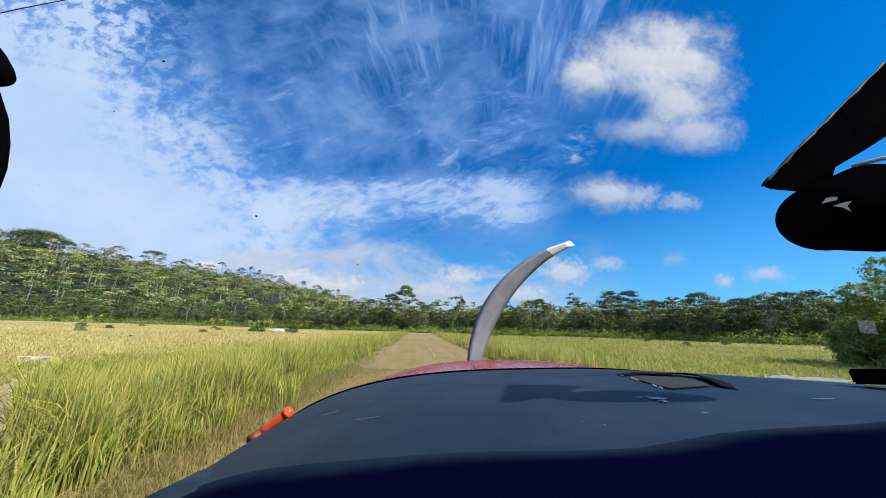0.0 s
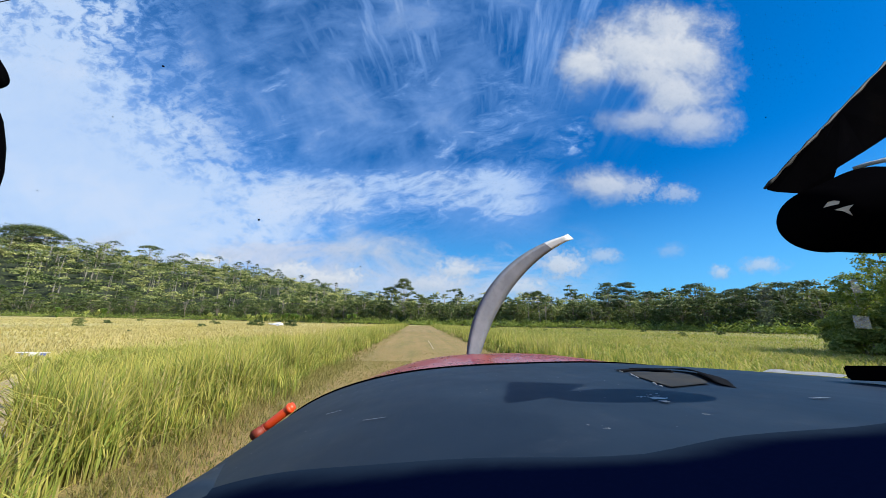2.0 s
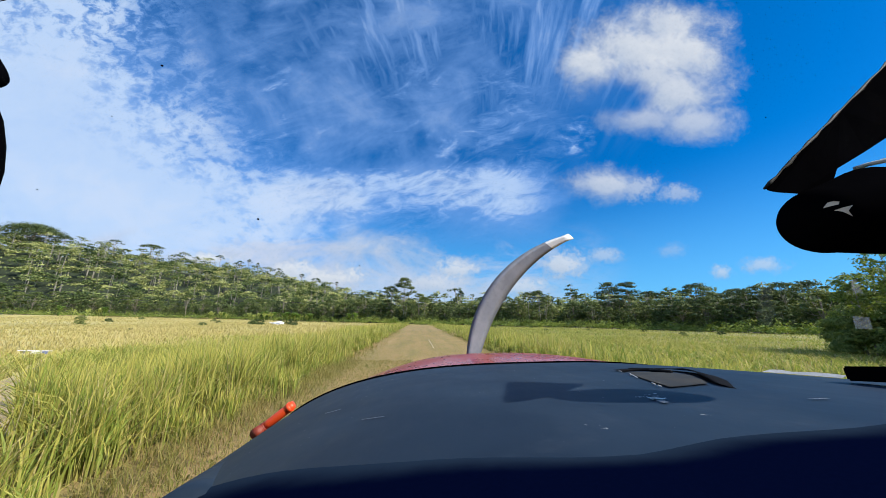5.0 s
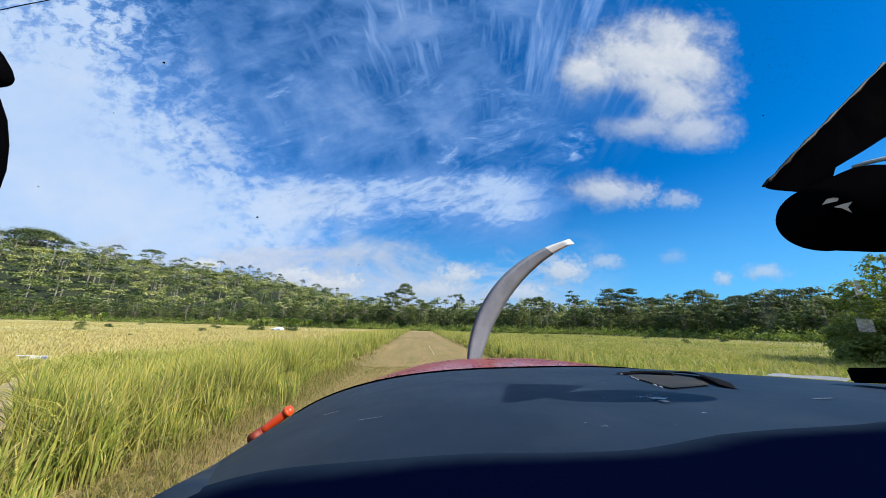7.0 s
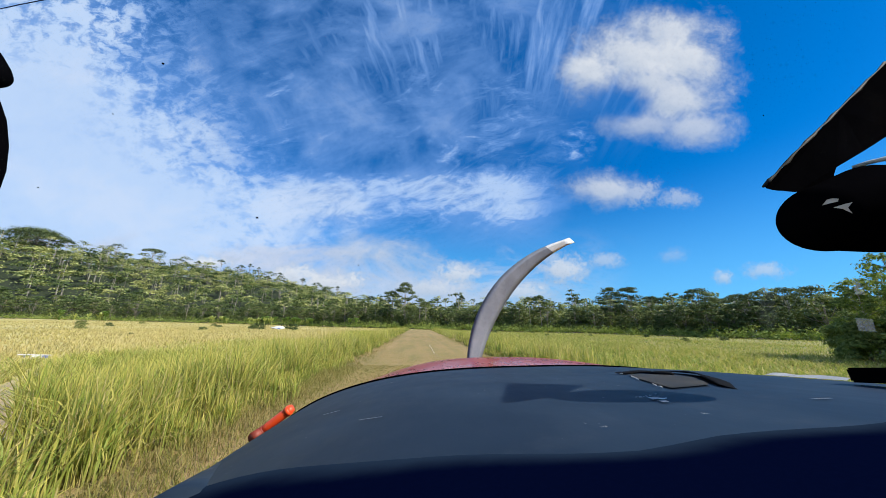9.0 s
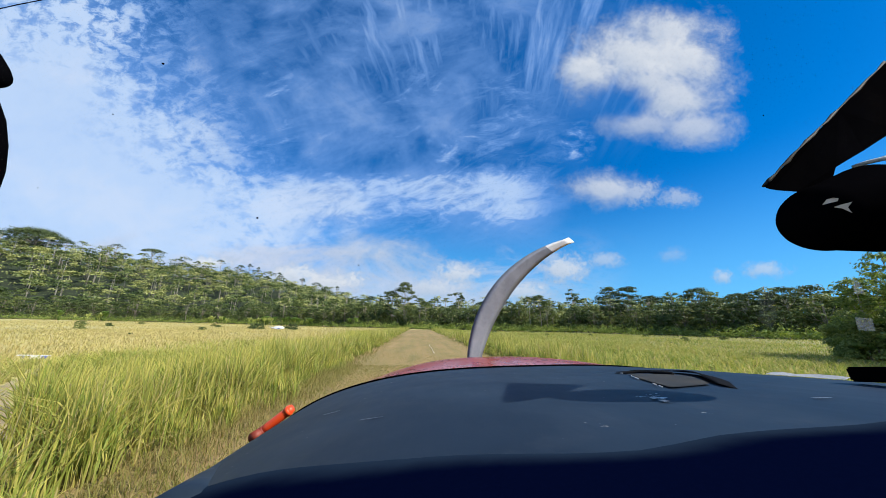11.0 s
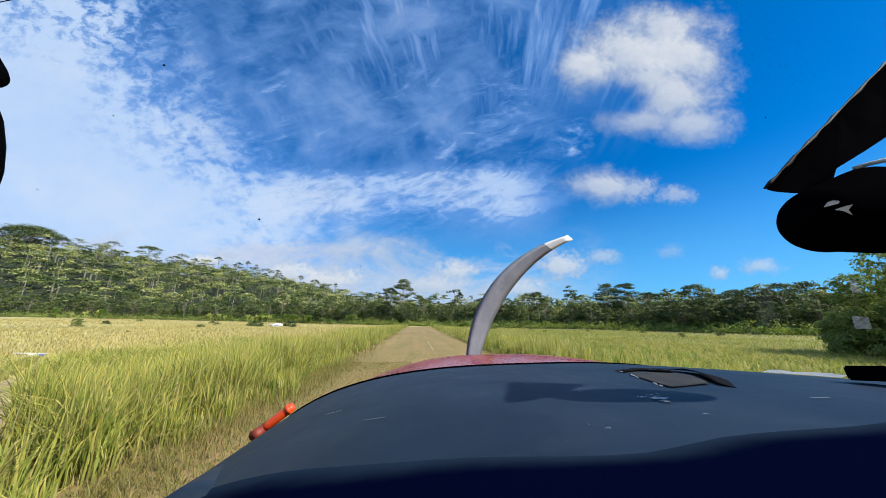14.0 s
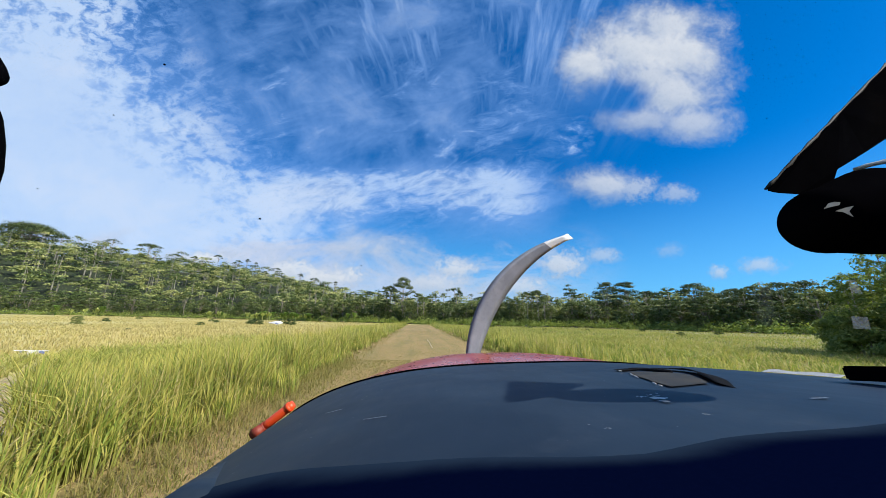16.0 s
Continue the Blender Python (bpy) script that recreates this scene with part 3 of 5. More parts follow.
def ripe(x, y):
    """How dry and yellow the field is: greenest along the strip."""
    dry = np.clip((np.abs(x) - 7.5) / 10 + 0.35 * np.sin(x * 0.23 + y * 0.11) + 0.2 * np.sin(y * 0.37), 0, 1)
    return np.maximum(dry * np.where(x > 0, 0.2, 1.0), 0.18)


def grass_field(name, label, mat, areas, tall, seed, ripe_part):
    rng = np.random.default_rng(seed)
    pieces, heights = [], []
    base = 0
    for x0, x1, y0, y1, per, width, levels in areas:
        roots = scatter(rng, x0, x1, y0, y1, per, in_field, 0.9)
        f = ripe(roots[:, 0], roots[:, 1])
        roots = roots[(rng.uniform(0, 1, len(roots)) < f) == ripe_part]
        n = len(roots)
        swell = 1 + 0.16 * np.sin(roots[:, 0] * 0.9 + 1.3 * np.sin(roots[:, 1] * 0.5)) + 0.12 * np.sin(roots[:, 1] * 1.7)
        edge = np.clip(np.minimum(np.abs(roots[:, 0] - LEFT_EDGE), np.abs(roots[:, 0] - RIGHT_EDGE)) / 0.8, 0.45, 1)
        off = np.where(roots[:, 0] < 0, LEFT_EDGE - roots[:, 0], roots[:, 0] - RIGHT_EDGE)
        level = np.interp(off, (0, 2.5, 5, 20, 60), (1.08, 1.0, 0.66, 0.42, 0.26))
        h = tall * swell * edge * level * rng.uniform(0.55, 1.12, n)
        v, t, a = blades(roots, h, width * rng.uniform(0.6, 1.3, n), np.where(rng.uniform(0, 1, n) < 0.8, rng.uniform(0.04, 0.7, n) ** 1.7, rng.uniform(0.5, 1.25, n)) + np.clip((off - 2.5) / 9, 0, 0.35), rng, levels)
        pieces.append((v, t))
        heights.append(a)
    v, t = joined(pieces)
    tagged(part(name, mesh_of(name, v, t, mat, np.concatenate(heights)), None), label, "grass", kind="stuff")


NEAR_AREAS = [(-5.6, -3.2, 1.5, 32, 40, 0.024, 3), (4.9, 7.5, 8, 40, 24, 0.050, 2), (-9, -3.2, 1.5, 16, 340, 0.0205, 3), (-17, -9, 3, 22, 120, 0.027, 3), (-9, -3.2, 16, 40, 105, 0.036, 2),
              (4.8, 12, 8, 40, 56, 0.048, 2), (12, 30, 10, 45, 25, 0.060, 2), (-40, -17, 8, 45, 20, 0.052, 2), (-17, -9, 22, 45, 34, 0.046, 2)]
FAR_AREAS = [(-60, -3.2, 40, 90, 9, 0.075, 2), (4.8, 60, 40, 95, 9, 0.075, 2), (-130, -40, 20, 110, 3.2, 0.11, 2), (30, 50, 10, 40, 16, 0.05, 2), (50, 110, 15, 95, 3.0, 0.10, 2),
             (-170, 0, 90, 190, 1.6, 0.16, 2), (0, 120, 90, 140, 1.8, 0.16, 2), (-9, -3.2, -9, 1.5, 70, 0.026, 2), (4.8, 11, -9, 8, 60, 0.028, 2), (-40, -9, -45, 3, 5, 0.07, 2), (-9, 30, -45, -9, 5, 0.07, 2)]
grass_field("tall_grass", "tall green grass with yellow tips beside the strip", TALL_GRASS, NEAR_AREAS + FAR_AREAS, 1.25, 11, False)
grass_field("ripe_grass", "ripe yellow grass over the open field", RIPE_GRASS, NEAR_AREAS + FAR_AREAS, 1.12, 12, True)


def strip_grass():
    rng = np.random.default_rng(21)
    a = scatter(rng, LEFT_EDGE - 0.3, -0.2, 2.0, 16, 560, None)
    b = scatter(rng, LEFT_EDGE - 0.3, RIGHT_EDGE + 0.3, 26, 60, 34, None)
    mid = scatter(rng, LEFT_EDGE - 0.3, RIGHT_EDGE + 0.3, 13, 30, 110, lambda x, y: rng.uniform(0, 1, len(x)) < np.clip((30 - y) / 14, 0, 1))
    pieces, along = [], []
    for roots, w, tall in ((a, 0.011, 0.105), (mid, 0.016, 0.09), (b, 0.024, 0.075)):
        n = len(roots)
        edge = np.maximum(np.clip((LEFT_EDGE + 1.0 - roots[:, 0]) / 1.0, 0, 1), np.clip((roots[:, 0] - RIGHT_EDGE + 1.0), 0, 1))
        v, t, s = blades(roots, tall * (1 + 2.2 * edge) * rng.uniform(0.4, 1.3, n), w * rng.uniform(0.7, 1.4, n), rng.uniform(0.2, 1.0, n), rng, 2)
        pieces.append((v, t))
        along.append(s)
    v, t = joined(pieces)
    tagged(part("short_grass", mesh_of("short_grass", v, t, SHORT_GRASS, np.concatenate(along)), None), "short mown grass and dry litter on the strip", "grass", kind="stuff")


def straw_litter():
    """Dry cut stalks lying along the strip's edges."""
    rng = np.random.default_rng(31)
    n = 9000
    side = rng.uniform(0, 1, n) < 0.7
    x = np.where(side, LEFT_EDGE + np.abs(rng.normal(0, 0.55, n)) - 0.15, rng.uniform(LEFT_EDGE, 0.2, n))
    y = rng.uniform(1.5, 26, n)
    roots = np.stack([x, y, terrain(x, y) + rng.uniform(0.015, 0.05, n)], -1)
    length = rng.uniform(0.08, 0.38, n)
    v, t, s = blades(roots, length * 0.22, 0.006 * rng.uniform(0.6, 1.5, n), 4.2 * np.ones(n), rng, 2)
    v[:, 2] = np.maximum(v[:, 2], 0.012)
    tagged(part("straw_litter", mesh_of("straw_litter", v, t, STRAW, s), None), "dry straw litter along the edge of the strip", "straw", kind="stuff")


strip_grass()
straw_litter()


# ---- trees ----
def leaf_cards(centres, size, rng, up=0.55, out=None):
    """Pointed leaf sprays, four corners each, folded along the midrib, facing up and out at random."""
    n = len(centres)
    size = np.broadcast_to(size, (n,)) * rng.uniform(0.6, 1.35, n)
    normal = rng.normal(0, 1, (n, 3))
    normal /= np.linalg.norm(normal, axis=1)[:, None]
    normal = normal * (1 - up) + np.array([0, 0, up])
    if out is not None:
        normal = normal * 0.55 + out * 0.75
    normal /= np.linalg.norm(normal, axis=1)[:, None]
    along = np.cross(normal, rng.normal(0, 1, (n, 3)))
    along /= np.linalg.norm(along, axis=1)[:, None] + 1e-9
    side = np.cross(normal, along)
    s = size[:, None]
    droop = np.array([0, 0, -0.22]) * s
    verts = np.stack([centres - along * s * 0.5 + droop * 0.4, centres + side * s * 0.33 + droop, centres + along * s * 0.6 + droop, centres - side * s * 0.33 + droop,
                      centres + normal * s * 0.06], 1).reshape(-1, 3)
    base = np.arange(n)[:, None] * 5
    tris = np.concatenate([base + [0, 1, 4], base + [1, 2, 4], base + [2, 3, 4], base + [3, 0, 4]])
    return verts, tris


def far_cards(centres, size, rng, up=0.5, out=None):
    """Leaf sprays for far crowns, two folded triangles each."""
    v, _ = leaf_cards(centres, size, rng, up, out)
    v = v.reshape(-1, 5, 3)[:, :4].reshape(-1, 3)
    base = np.arange(len(centres))[:, None] * 4
    return v, np.concatenate([base + [0, 1, 2], base + [0, 2, 3]])


def clump_points(rng, centre, rx, rz, n):
    """Points through the outer part of a flattened clump, more above than below."""
    p = rng.normal(0, 1, (n, 3))
    p /= np.linalg.norm(p, axis=1)[:, None]
    p *= (rng.uniform(0.25, 1, n) ** 0.5)[:, None]
    p[:, 2] = np.where(p[:, 2] < -0.35, p[:, 2] * 0.4, p[:, 2])
    return np.asarray(centre) + p * np.array([rx, rx, rz])


def tree_meshes(seed, tall, crown_r, crown_h, clumps, leaves, leaf, trunk_r, bark, green, flat=0.55, bare=0.5, ground_skirt=False):
    """Trunk with limbs, and a crown of many leaf clumps at the limbs' ends."""
    rng = np.random.default_rng(seed)
    lean = rng.uniform(-0.05, 0.05, 2)
    top = tall - crown_h * 0.35
    trunk = [(lean[0] * z + 0.12 * math.sin(z * 0.5 + seed), lean[1] * z + 0.1 * math.cos(z * 0.43 + seed), z) for z in np.linspace(-0.3, top, 7)]
    pieces = [tube_arrays(trunk, [trunk_r * (1.35 if k == 0 else 1 - 0.11 * k) for k in range(7)], 7)]
    points, ways = [], []
    for k in range(clumps):
        a = 2.4 * k + rng.uniform(-0.4, 0.4)
        f = (k + 0.5) / clumps
        reach = crown_r * math.sqrt(f) * rng.uniform(0.65, 1.0)
        z = tall - crown_h * (0.18 + 0.72 * f ** 1.2 * rng.uniform(0.55, 1.15))
        if ground_skirt:
            z = tall * rng.uniform(0.06, 0.88)
            reach = crown_r * rng.uniform(0.35, 1.0) * (1.15 - 0.7 * z / tall)
        end = np.array([math.cos(a) * reach + lean[0] * z, math.sin(a) * reach + lean[1] * z, z])
        r = crown_r * rng.uniform(0.26, 0.44)
        if not ground_skirt and (k % 2 == 0 or clumps < 12):
            start = trunk[int(np.clip(bare * 6 + 2 * rng.uniform(0, 1.3), 1, 6))]
            mid = tuple(np.array(start) * 0.45 + end * 0.55 + np.array([0, 0, -0.04 * tall]))
            pieces.append(tube_arrays([start, mid, tuple(end - [0, 0, r * flat * 0.3])], [trunk_r * 0.42, trunk_r * 0.27, trunk_r * 0.1], 5))
        points.append(clump_points(rng, end, r, r * flat, leaves // clumps))
        away = (points[-1] - end) / np.array([r, r, r * flat])
        ways.append(away / (np.linalg.norm(away, axis=1)[:, None] + 1e-6))
    wood = mesh_of("trunk", *joined(pieces), bark, smooth=True)
    crown = mesh_of("crown", *far_cards(np.concatenate(points), leaf, rng, 0.62 if not ground_skirt else 0.45, np.concatenate(ways) * (0.6 if not ground_skirt else 1.0)), green)
    return wood, crown


def tree(at, wood, crown, label, name="tree", group="", category="tree"):
    root = thing(name, at, label, category, group)
    part("trunk", wood, None, root)
    part("crown", crown, None, root)
    return root


def placed(x, y, size=1.0, turn=0.0, wide=1.0):
    return Matrix.Translation((x, y, float(terrain(x, y)))) @ Matrix.Rotation(turn, 4, "Z") @ Matrix.Diagonal((size * wide, size * wide, size, 1))


def forest():
    rng = np.random.default_rng(77)
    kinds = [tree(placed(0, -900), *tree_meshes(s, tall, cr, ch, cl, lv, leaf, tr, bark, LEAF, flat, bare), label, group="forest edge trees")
             for s, tall, cr, ch, cl, lv, leaf, tr, bark, flat, bare, label in (
                 (1, 15, 4.2, 12, 20, 1000, 0.57, 0.20, BARK, 0.36, 0.2, "broad green forest tree at the field's edge"),
                 (2, 17, 3.6, 12, 18, 920, 0.55, 0.17, PALE_BARK, 0.4, 0.35, "slim forest tree with a pale trunk"),
                 (3, 13, 4.6, 11.5, 22, 1080, 0.55, 0.20, BARK, 0.32, 0.15, "spreading green forest tree with low limbs"),
                 (4, 18, 4.0, 6, 13, 740, 0.55, 0.19, PALE_BARK, 0.36, 0.65, "tall pale-trunked tree with a flat layered crown"),
                 (5, 11, 3.4, 10.5, 16, 880, 0.51, 0.16, BARK, 0.42, 0.12, "young dense forest tree"))]
    # the edge of the forest, row behind row
    count = 0
    for az in np.arange(-64, 62, 1.08):
        for row in range(2):
            a = az + rng.uniform(-0.5, 0.5)
            r = foot(a) + row * 9 + rng.uniform(0, 7)
            x, y = r * math.sin(radians(a)), r * math.cos(radians(a))
            kind = kinds[int(rng.choice(5, p=(0.30, 0.09, 0.30, 0.05, 0.26)))]
            m = placed(x, y, rng.uniform(0.72, 1.12) * (0.85 if a > 24 else 1.0), rng.uniform(0, 6.28), rng.uniform(0.9, 1.2))
            if count < 5:
                kinds[count].matrix_basis = m
            else:
                copy_thing(kind, m)
            count += 1


def woods():
    """The forest on the hill and behind the edge: crowns and pale stems past counting."""
    rng = np.random.default_rng(78)
    leaves, stems, ways, own_green = [], [], [], []
    spots = []
    for k in range(3900):
        a = rng.uniform(-66, -6) if k % 3 else rng.uniform(-9, 64)
        deep = 300 if a < -8 else 110
        r = foot(a) + 16 + deep * rng.uniform(0, 1) ** 0.7
        spots.append((a, r, 1.0))
    for _ in range(160):
        a = rng.uniform(64, 294)
        spots.append((a if a < 180 else a - 360, foot(a if a < 180 else a - 360) + rng.uniform(5, 40), 1.0))
    for a, r, _ in spots:
        x, y = r * math.sin(radians(a)), r * math.cos(radians(a))
        g = float(terrain(x, y))
        tall = rng.choice((rng.uniform(7, 14), rng.uniform(13, 18), rng.uniform(17, 24)), p=(0.66, 0.26, 0.08))
        if a > 30:
            tall = min(tall, 17.5)
        cr = rng.uniform(2.8, 6.6) * (1.0 if a < -8 else 0.8)
        count = int(24 + 3.6 * cr * cr)
        # a crown of flat layered boughs, the topmost in the middle
        boughs = int(rng.integers(5, 9))
        turn = rng.uniform(0, 6.28) + 2.4 * np.arange(boughs)
        out = cr * np.sqrt((np.arange(boughs) + 0.2) / boughs) * rng.uniform(0.6, 0.95, boughs)
        mids = np.stack([x + out * np.cos(turn), y + out * np.sin(turn), g + tall - 0.8 - out / cr * rng.uniform(1.5, 5.5, boughs)], -1)
        own = rng.integers(0, boughs, count)
        p = rng.normal(0, 1, (count, 3))
        p[:, 2] = np.abs(p[:, 2]) - 0.1
        p /= np.linalg.norm(p, axis=1)[:, None]
        wide = cr * rng.uniform(0.42, 0.68, boughs)[own]
        leaves.append(mids[own] + p * rng.uniform(0.6, 1.05, count)[:, None] * np.stack([wide, wide, wide * 0.42], -1))
        ways.append(p * np.array([0.6, 0.6, 1.0]))
        own_green.append(np.full(count, rng.uniform(0, 1)))
        if rng.uniform() < 0.17:
            stems.append(tube_arrays([(x, y, g - 0.5), (x + rng.uniform(-0.5, 0.5), y, g + tall * 0.5), (x + rng.uniform(-0.8, 0.8), y, g + tall * 0.95)], [0.34, 0.27, 0.12], 5))
        elif tall > 16.5:
            stems.append(tube_arrays([(x, y, g - 0.5), (x + 0.2, y, g + tall * 0.5), (x - 0.1, y, g + tall - 1.0)], [0.30, 0.25, 0.12], 5))
    # young trees and creepers filling the gaps under the crowns
    a, u = rng.uniform(-66, 20, 30000), rng.uniform(0, 1, 30000) ** 0.7
    r = foot(a) + 10 + np.where(a < -8, 300, 60) * u
    x, y = r * np.sin(np.radians(a)), r * np.cos(np.radians(a))
    leaves.append(np.stack([x, y, terrain(x, y) + 3.2 + 2.2 * np.sin(x * 0.7) * np.sin(y * 0.6) + rng.uniform(-2.5, 2.5, len(a))], -1))
    ways.append(np.tile((0.15, -0.3, 0.6), (len(a), 1)))
    own_green.append(rng.uniform(0.0, 0.6, len(a)))
    pts = np.concatenate(leaves)
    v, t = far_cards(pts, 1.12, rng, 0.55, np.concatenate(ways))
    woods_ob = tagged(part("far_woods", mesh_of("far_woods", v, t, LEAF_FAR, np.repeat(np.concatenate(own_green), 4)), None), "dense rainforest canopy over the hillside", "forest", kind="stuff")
    tagged(part("far_stems", mesh_of("far_stems", *joined(stems), PALE_BARK), None), "pale bare stems showing through the far forest", "forest", kind="stuff")
    # undergrowth along the forest edge
    low, front = [], []
    for a in np.arange(-66, 64, 0.27):
        for row in range(-1, 5):
            r = foot(a) - 1.5 + row * 3 + rng.uniform(-1.2, 1.2)
            x, y = r * math.sin(radians(a)), r * math.cos(radians(a))
            h = rng.uniform(1.6, 4.2) + max(row, -0.3) * rng.uniform(1.2, 2.6)
            if row < 0 and rng.uniform() < 0.2:
                continue
            (front if row < 1 else low).append(clump_points(rng, (x, y, float(terrain(x, y)) + h * 0.5), rng.uniform(1.0, 1.9), h * 0.55, 42))
    v, t = far_cards(np.concatenate(low), 0.62, rng, 0.4)
    tagged(part("undergrowth", mesh_of("undergrowth", v, t, LEAF), None), "thick green undergrowth at the forest's foot", "undergrowth", kind="stuff")
    v, t = far_cards(np.concatenate(front), 0.52, rng, 0.4)
    tagged(part("shrubs", mesh_of("shrubs", v, t, SHRUB), None), "light green shrubs between the field and the forest", "shrubs", kind="stuff")


forest()
woods()


def landmark_trees():
    # the flat umbrella tree and the great round crown on the ridge, and the tall tree ahead
    def at(az, r, size=1.0, turn=0.0):
        return placed(r * math.sin(radians(az)), r * math.cos(radians(az)), size, turn)

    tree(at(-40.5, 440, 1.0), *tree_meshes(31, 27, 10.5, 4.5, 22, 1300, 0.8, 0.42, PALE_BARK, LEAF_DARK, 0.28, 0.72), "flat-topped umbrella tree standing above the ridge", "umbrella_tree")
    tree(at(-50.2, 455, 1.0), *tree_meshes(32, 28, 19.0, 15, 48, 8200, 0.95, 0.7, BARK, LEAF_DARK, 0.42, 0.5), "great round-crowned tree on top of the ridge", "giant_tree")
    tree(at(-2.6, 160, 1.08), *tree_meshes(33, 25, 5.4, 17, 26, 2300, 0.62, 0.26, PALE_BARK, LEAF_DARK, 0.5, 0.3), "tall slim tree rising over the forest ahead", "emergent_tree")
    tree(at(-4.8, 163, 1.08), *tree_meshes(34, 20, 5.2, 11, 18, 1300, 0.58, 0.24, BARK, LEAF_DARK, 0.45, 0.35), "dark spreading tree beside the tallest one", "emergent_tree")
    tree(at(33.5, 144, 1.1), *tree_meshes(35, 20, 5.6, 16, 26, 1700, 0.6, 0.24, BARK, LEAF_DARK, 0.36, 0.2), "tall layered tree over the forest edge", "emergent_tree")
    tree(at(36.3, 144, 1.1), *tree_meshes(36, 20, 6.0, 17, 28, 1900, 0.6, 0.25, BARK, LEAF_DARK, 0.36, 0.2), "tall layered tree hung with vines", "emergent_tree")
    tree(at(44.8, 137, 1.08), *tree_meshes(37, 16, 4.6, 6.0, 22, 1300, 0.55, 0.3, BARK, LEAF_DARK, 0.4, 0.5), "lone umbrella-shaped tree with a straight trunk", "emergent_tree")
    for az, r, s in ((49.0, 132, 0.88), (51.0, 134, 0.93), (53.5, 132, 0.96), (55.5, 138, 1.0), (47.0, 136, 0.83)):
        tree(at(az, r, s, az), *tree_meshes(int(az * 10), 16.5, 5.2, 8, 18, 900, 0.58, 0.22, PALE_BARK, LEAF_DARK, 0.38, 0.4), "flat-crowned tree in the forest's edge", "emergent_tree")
    for az, r in ((-34, 330), (-26, 320), (-22, 330), (-46, 400), (-30, 395), (-17, 300), (8, 175), (21, 170), (24.5, 168), (-48, 445), (-44, 450), (-43, 430), (-37.5, 440), (-35.5, 430),
                  (-32.5, 435), (-29, 425), (-27.5, 420), (-24.5, 410), (-21, 395), (-18.5, 380), (-15, 350), (-12.5, 330), (-9, 250), (-6, 220), (3, 190), (12, 180), (16, 175), (28, 165), (39, 160)):
        tree(at(az, r), *tree_meshes(int(abs(az) * 7 + r), (18 + (r * 7 + int(-az)) % 9) if az < 0 else 17 + r % 4, 2.4 + (r * 3 % 7) * 0.65, 5 + r % 5, 9, 420, 0.7, 0.3, PALE_BARK, LEAF_FAR, 0.45, 0.65), "thin pale tree standing clear of the canopy", "emergent_tree")


landmark_trees()


def bush(x, y, seed, tall, wide, leaves, leaf, mat, label, name="bush"):
    wood, crown = tree_meshes(seed, tall, wide, tall, 44 if leaves > 5000 else 26 if leaves > 1000 else 12, leaves, leaf, 0.016 * tall, BARK, mat, 0.7, 0.1, True)
    return tree(placed(x, y), wood, crown, label, name, category="bush")


def feathery_meshes(seed, tall, wide, limbs, leaf, trunk_r, bark, green, low=0.2):
    """Slim trunk with rising limbs, and leaves strung along the limbs' drooping twigs."""
    rng = np.random.default_rng(seed)
    lean = rng.uniform(-0.06, 0.06, 2)
    trunk = [(lean[0] * z + 0.10 * math.sin(z * 0.7 + seed), lean[1] * z + 0.10 * math.cos(z * 0.6 + seed), z) for z in np.linspace(-0.3, tall * 0.96, 8)]
    pieces = [tube_arrays(trunk, [trunk_r * (1.3 if k == 0 else 1 - 0.12 * k) for k in range(8)], 7)]
    points, ways = [], []
    for k in range(limbs):
        f = low + (1 - low) * (k + rng.uniform(0, 1)) / limbs
        base = np.array(trunk[-1]) * f + np.array([0, 0, -0.02 * tall])
        a = 2.4 * k + rng.uniform(-0.6, 0.6)
        reach = wide * (1.12 - 0.85 * f ** 1.6) * rng.uniform(0.55, 1.1)
        out = np.array([math.cos(a), math.sin(a), 0.0])
        end = base + out * reach + np.array([0, 0, reach * rng.uniform(0.15, 0.75)])
        mid = base * 0.5 + end * 0.5 + np.array([0, 0, reach * 0.14])
        pieces.append(tube_arrays([tuple(base), tuple(mid), tuple(end)], [trunk_r * 0.36, trunk_r * 0.22, trunk_r * 0.08], 4))
        for j in range(8):
            g = 0.25 + 0.75 * (j + rng.uniform(0, 1)) / 8
            root = base * (1 - g) ** 2 + 2 * mid * g * (1 - g) + end * g * g
            b = a + rng.uniform(-1.5, 1.5)
            way = np.array([math.cos(b), math.sin(b), rng.uniform(-0.35, 0.65)])
            length = rng.uniform(0.35, 0.95) * (0.5 + 0.25 * wide)
            u = rng.uniform(0.05, 1.0, 24)[:, None]
            points.append(root + way * u * length + np.array([0, 0, -0.30]) * u * u * length + rng.normal(0, 0.065, (24, 3)))
            ways.append(np.tile(way * 0.4 + np.array([0, 0, 0.5]), (24, 1)) + rng.normal(0, 0.4, (24, 3)))
    wood = mesh_of("trunk", *joined(pieces), bark, smooth=True)
    crown = mesh_of("crown", *far_cards(np.concatenate(points), leaf, rng, 0.5, np.concatenate(ways)), green)
    return wood, crown


# the near thicket on the right of the strip
for k, (x, y, tall, wide) in enumerate(((34.6, 21.0, 3.6, 2.3), (36.5, 19.5, 4.6, 2.8), (33.5, 16.5, 4.6, 2.8), (27.5, 13.0, 4.2, 2.4), (37.5, 23.5, 3.4, 2.2), (29.0, 6.0, 7.5, 3.8),
                                        (27.0, -1.0, 6.5, 3.4), (30.0, -8.0, 8.0, 4.0), (26.0, -15.0, 6.0, 3.4), (28.0, -23.0, 8.5, 4.2))):
    bush(x, y, 200 + k, tall, wide, 15000 if k < 5 else 2400, 0.19 if k < 5 else 0.42, LEAF_NEAR, "dense green thicket overgrown with creepers", "thicket")
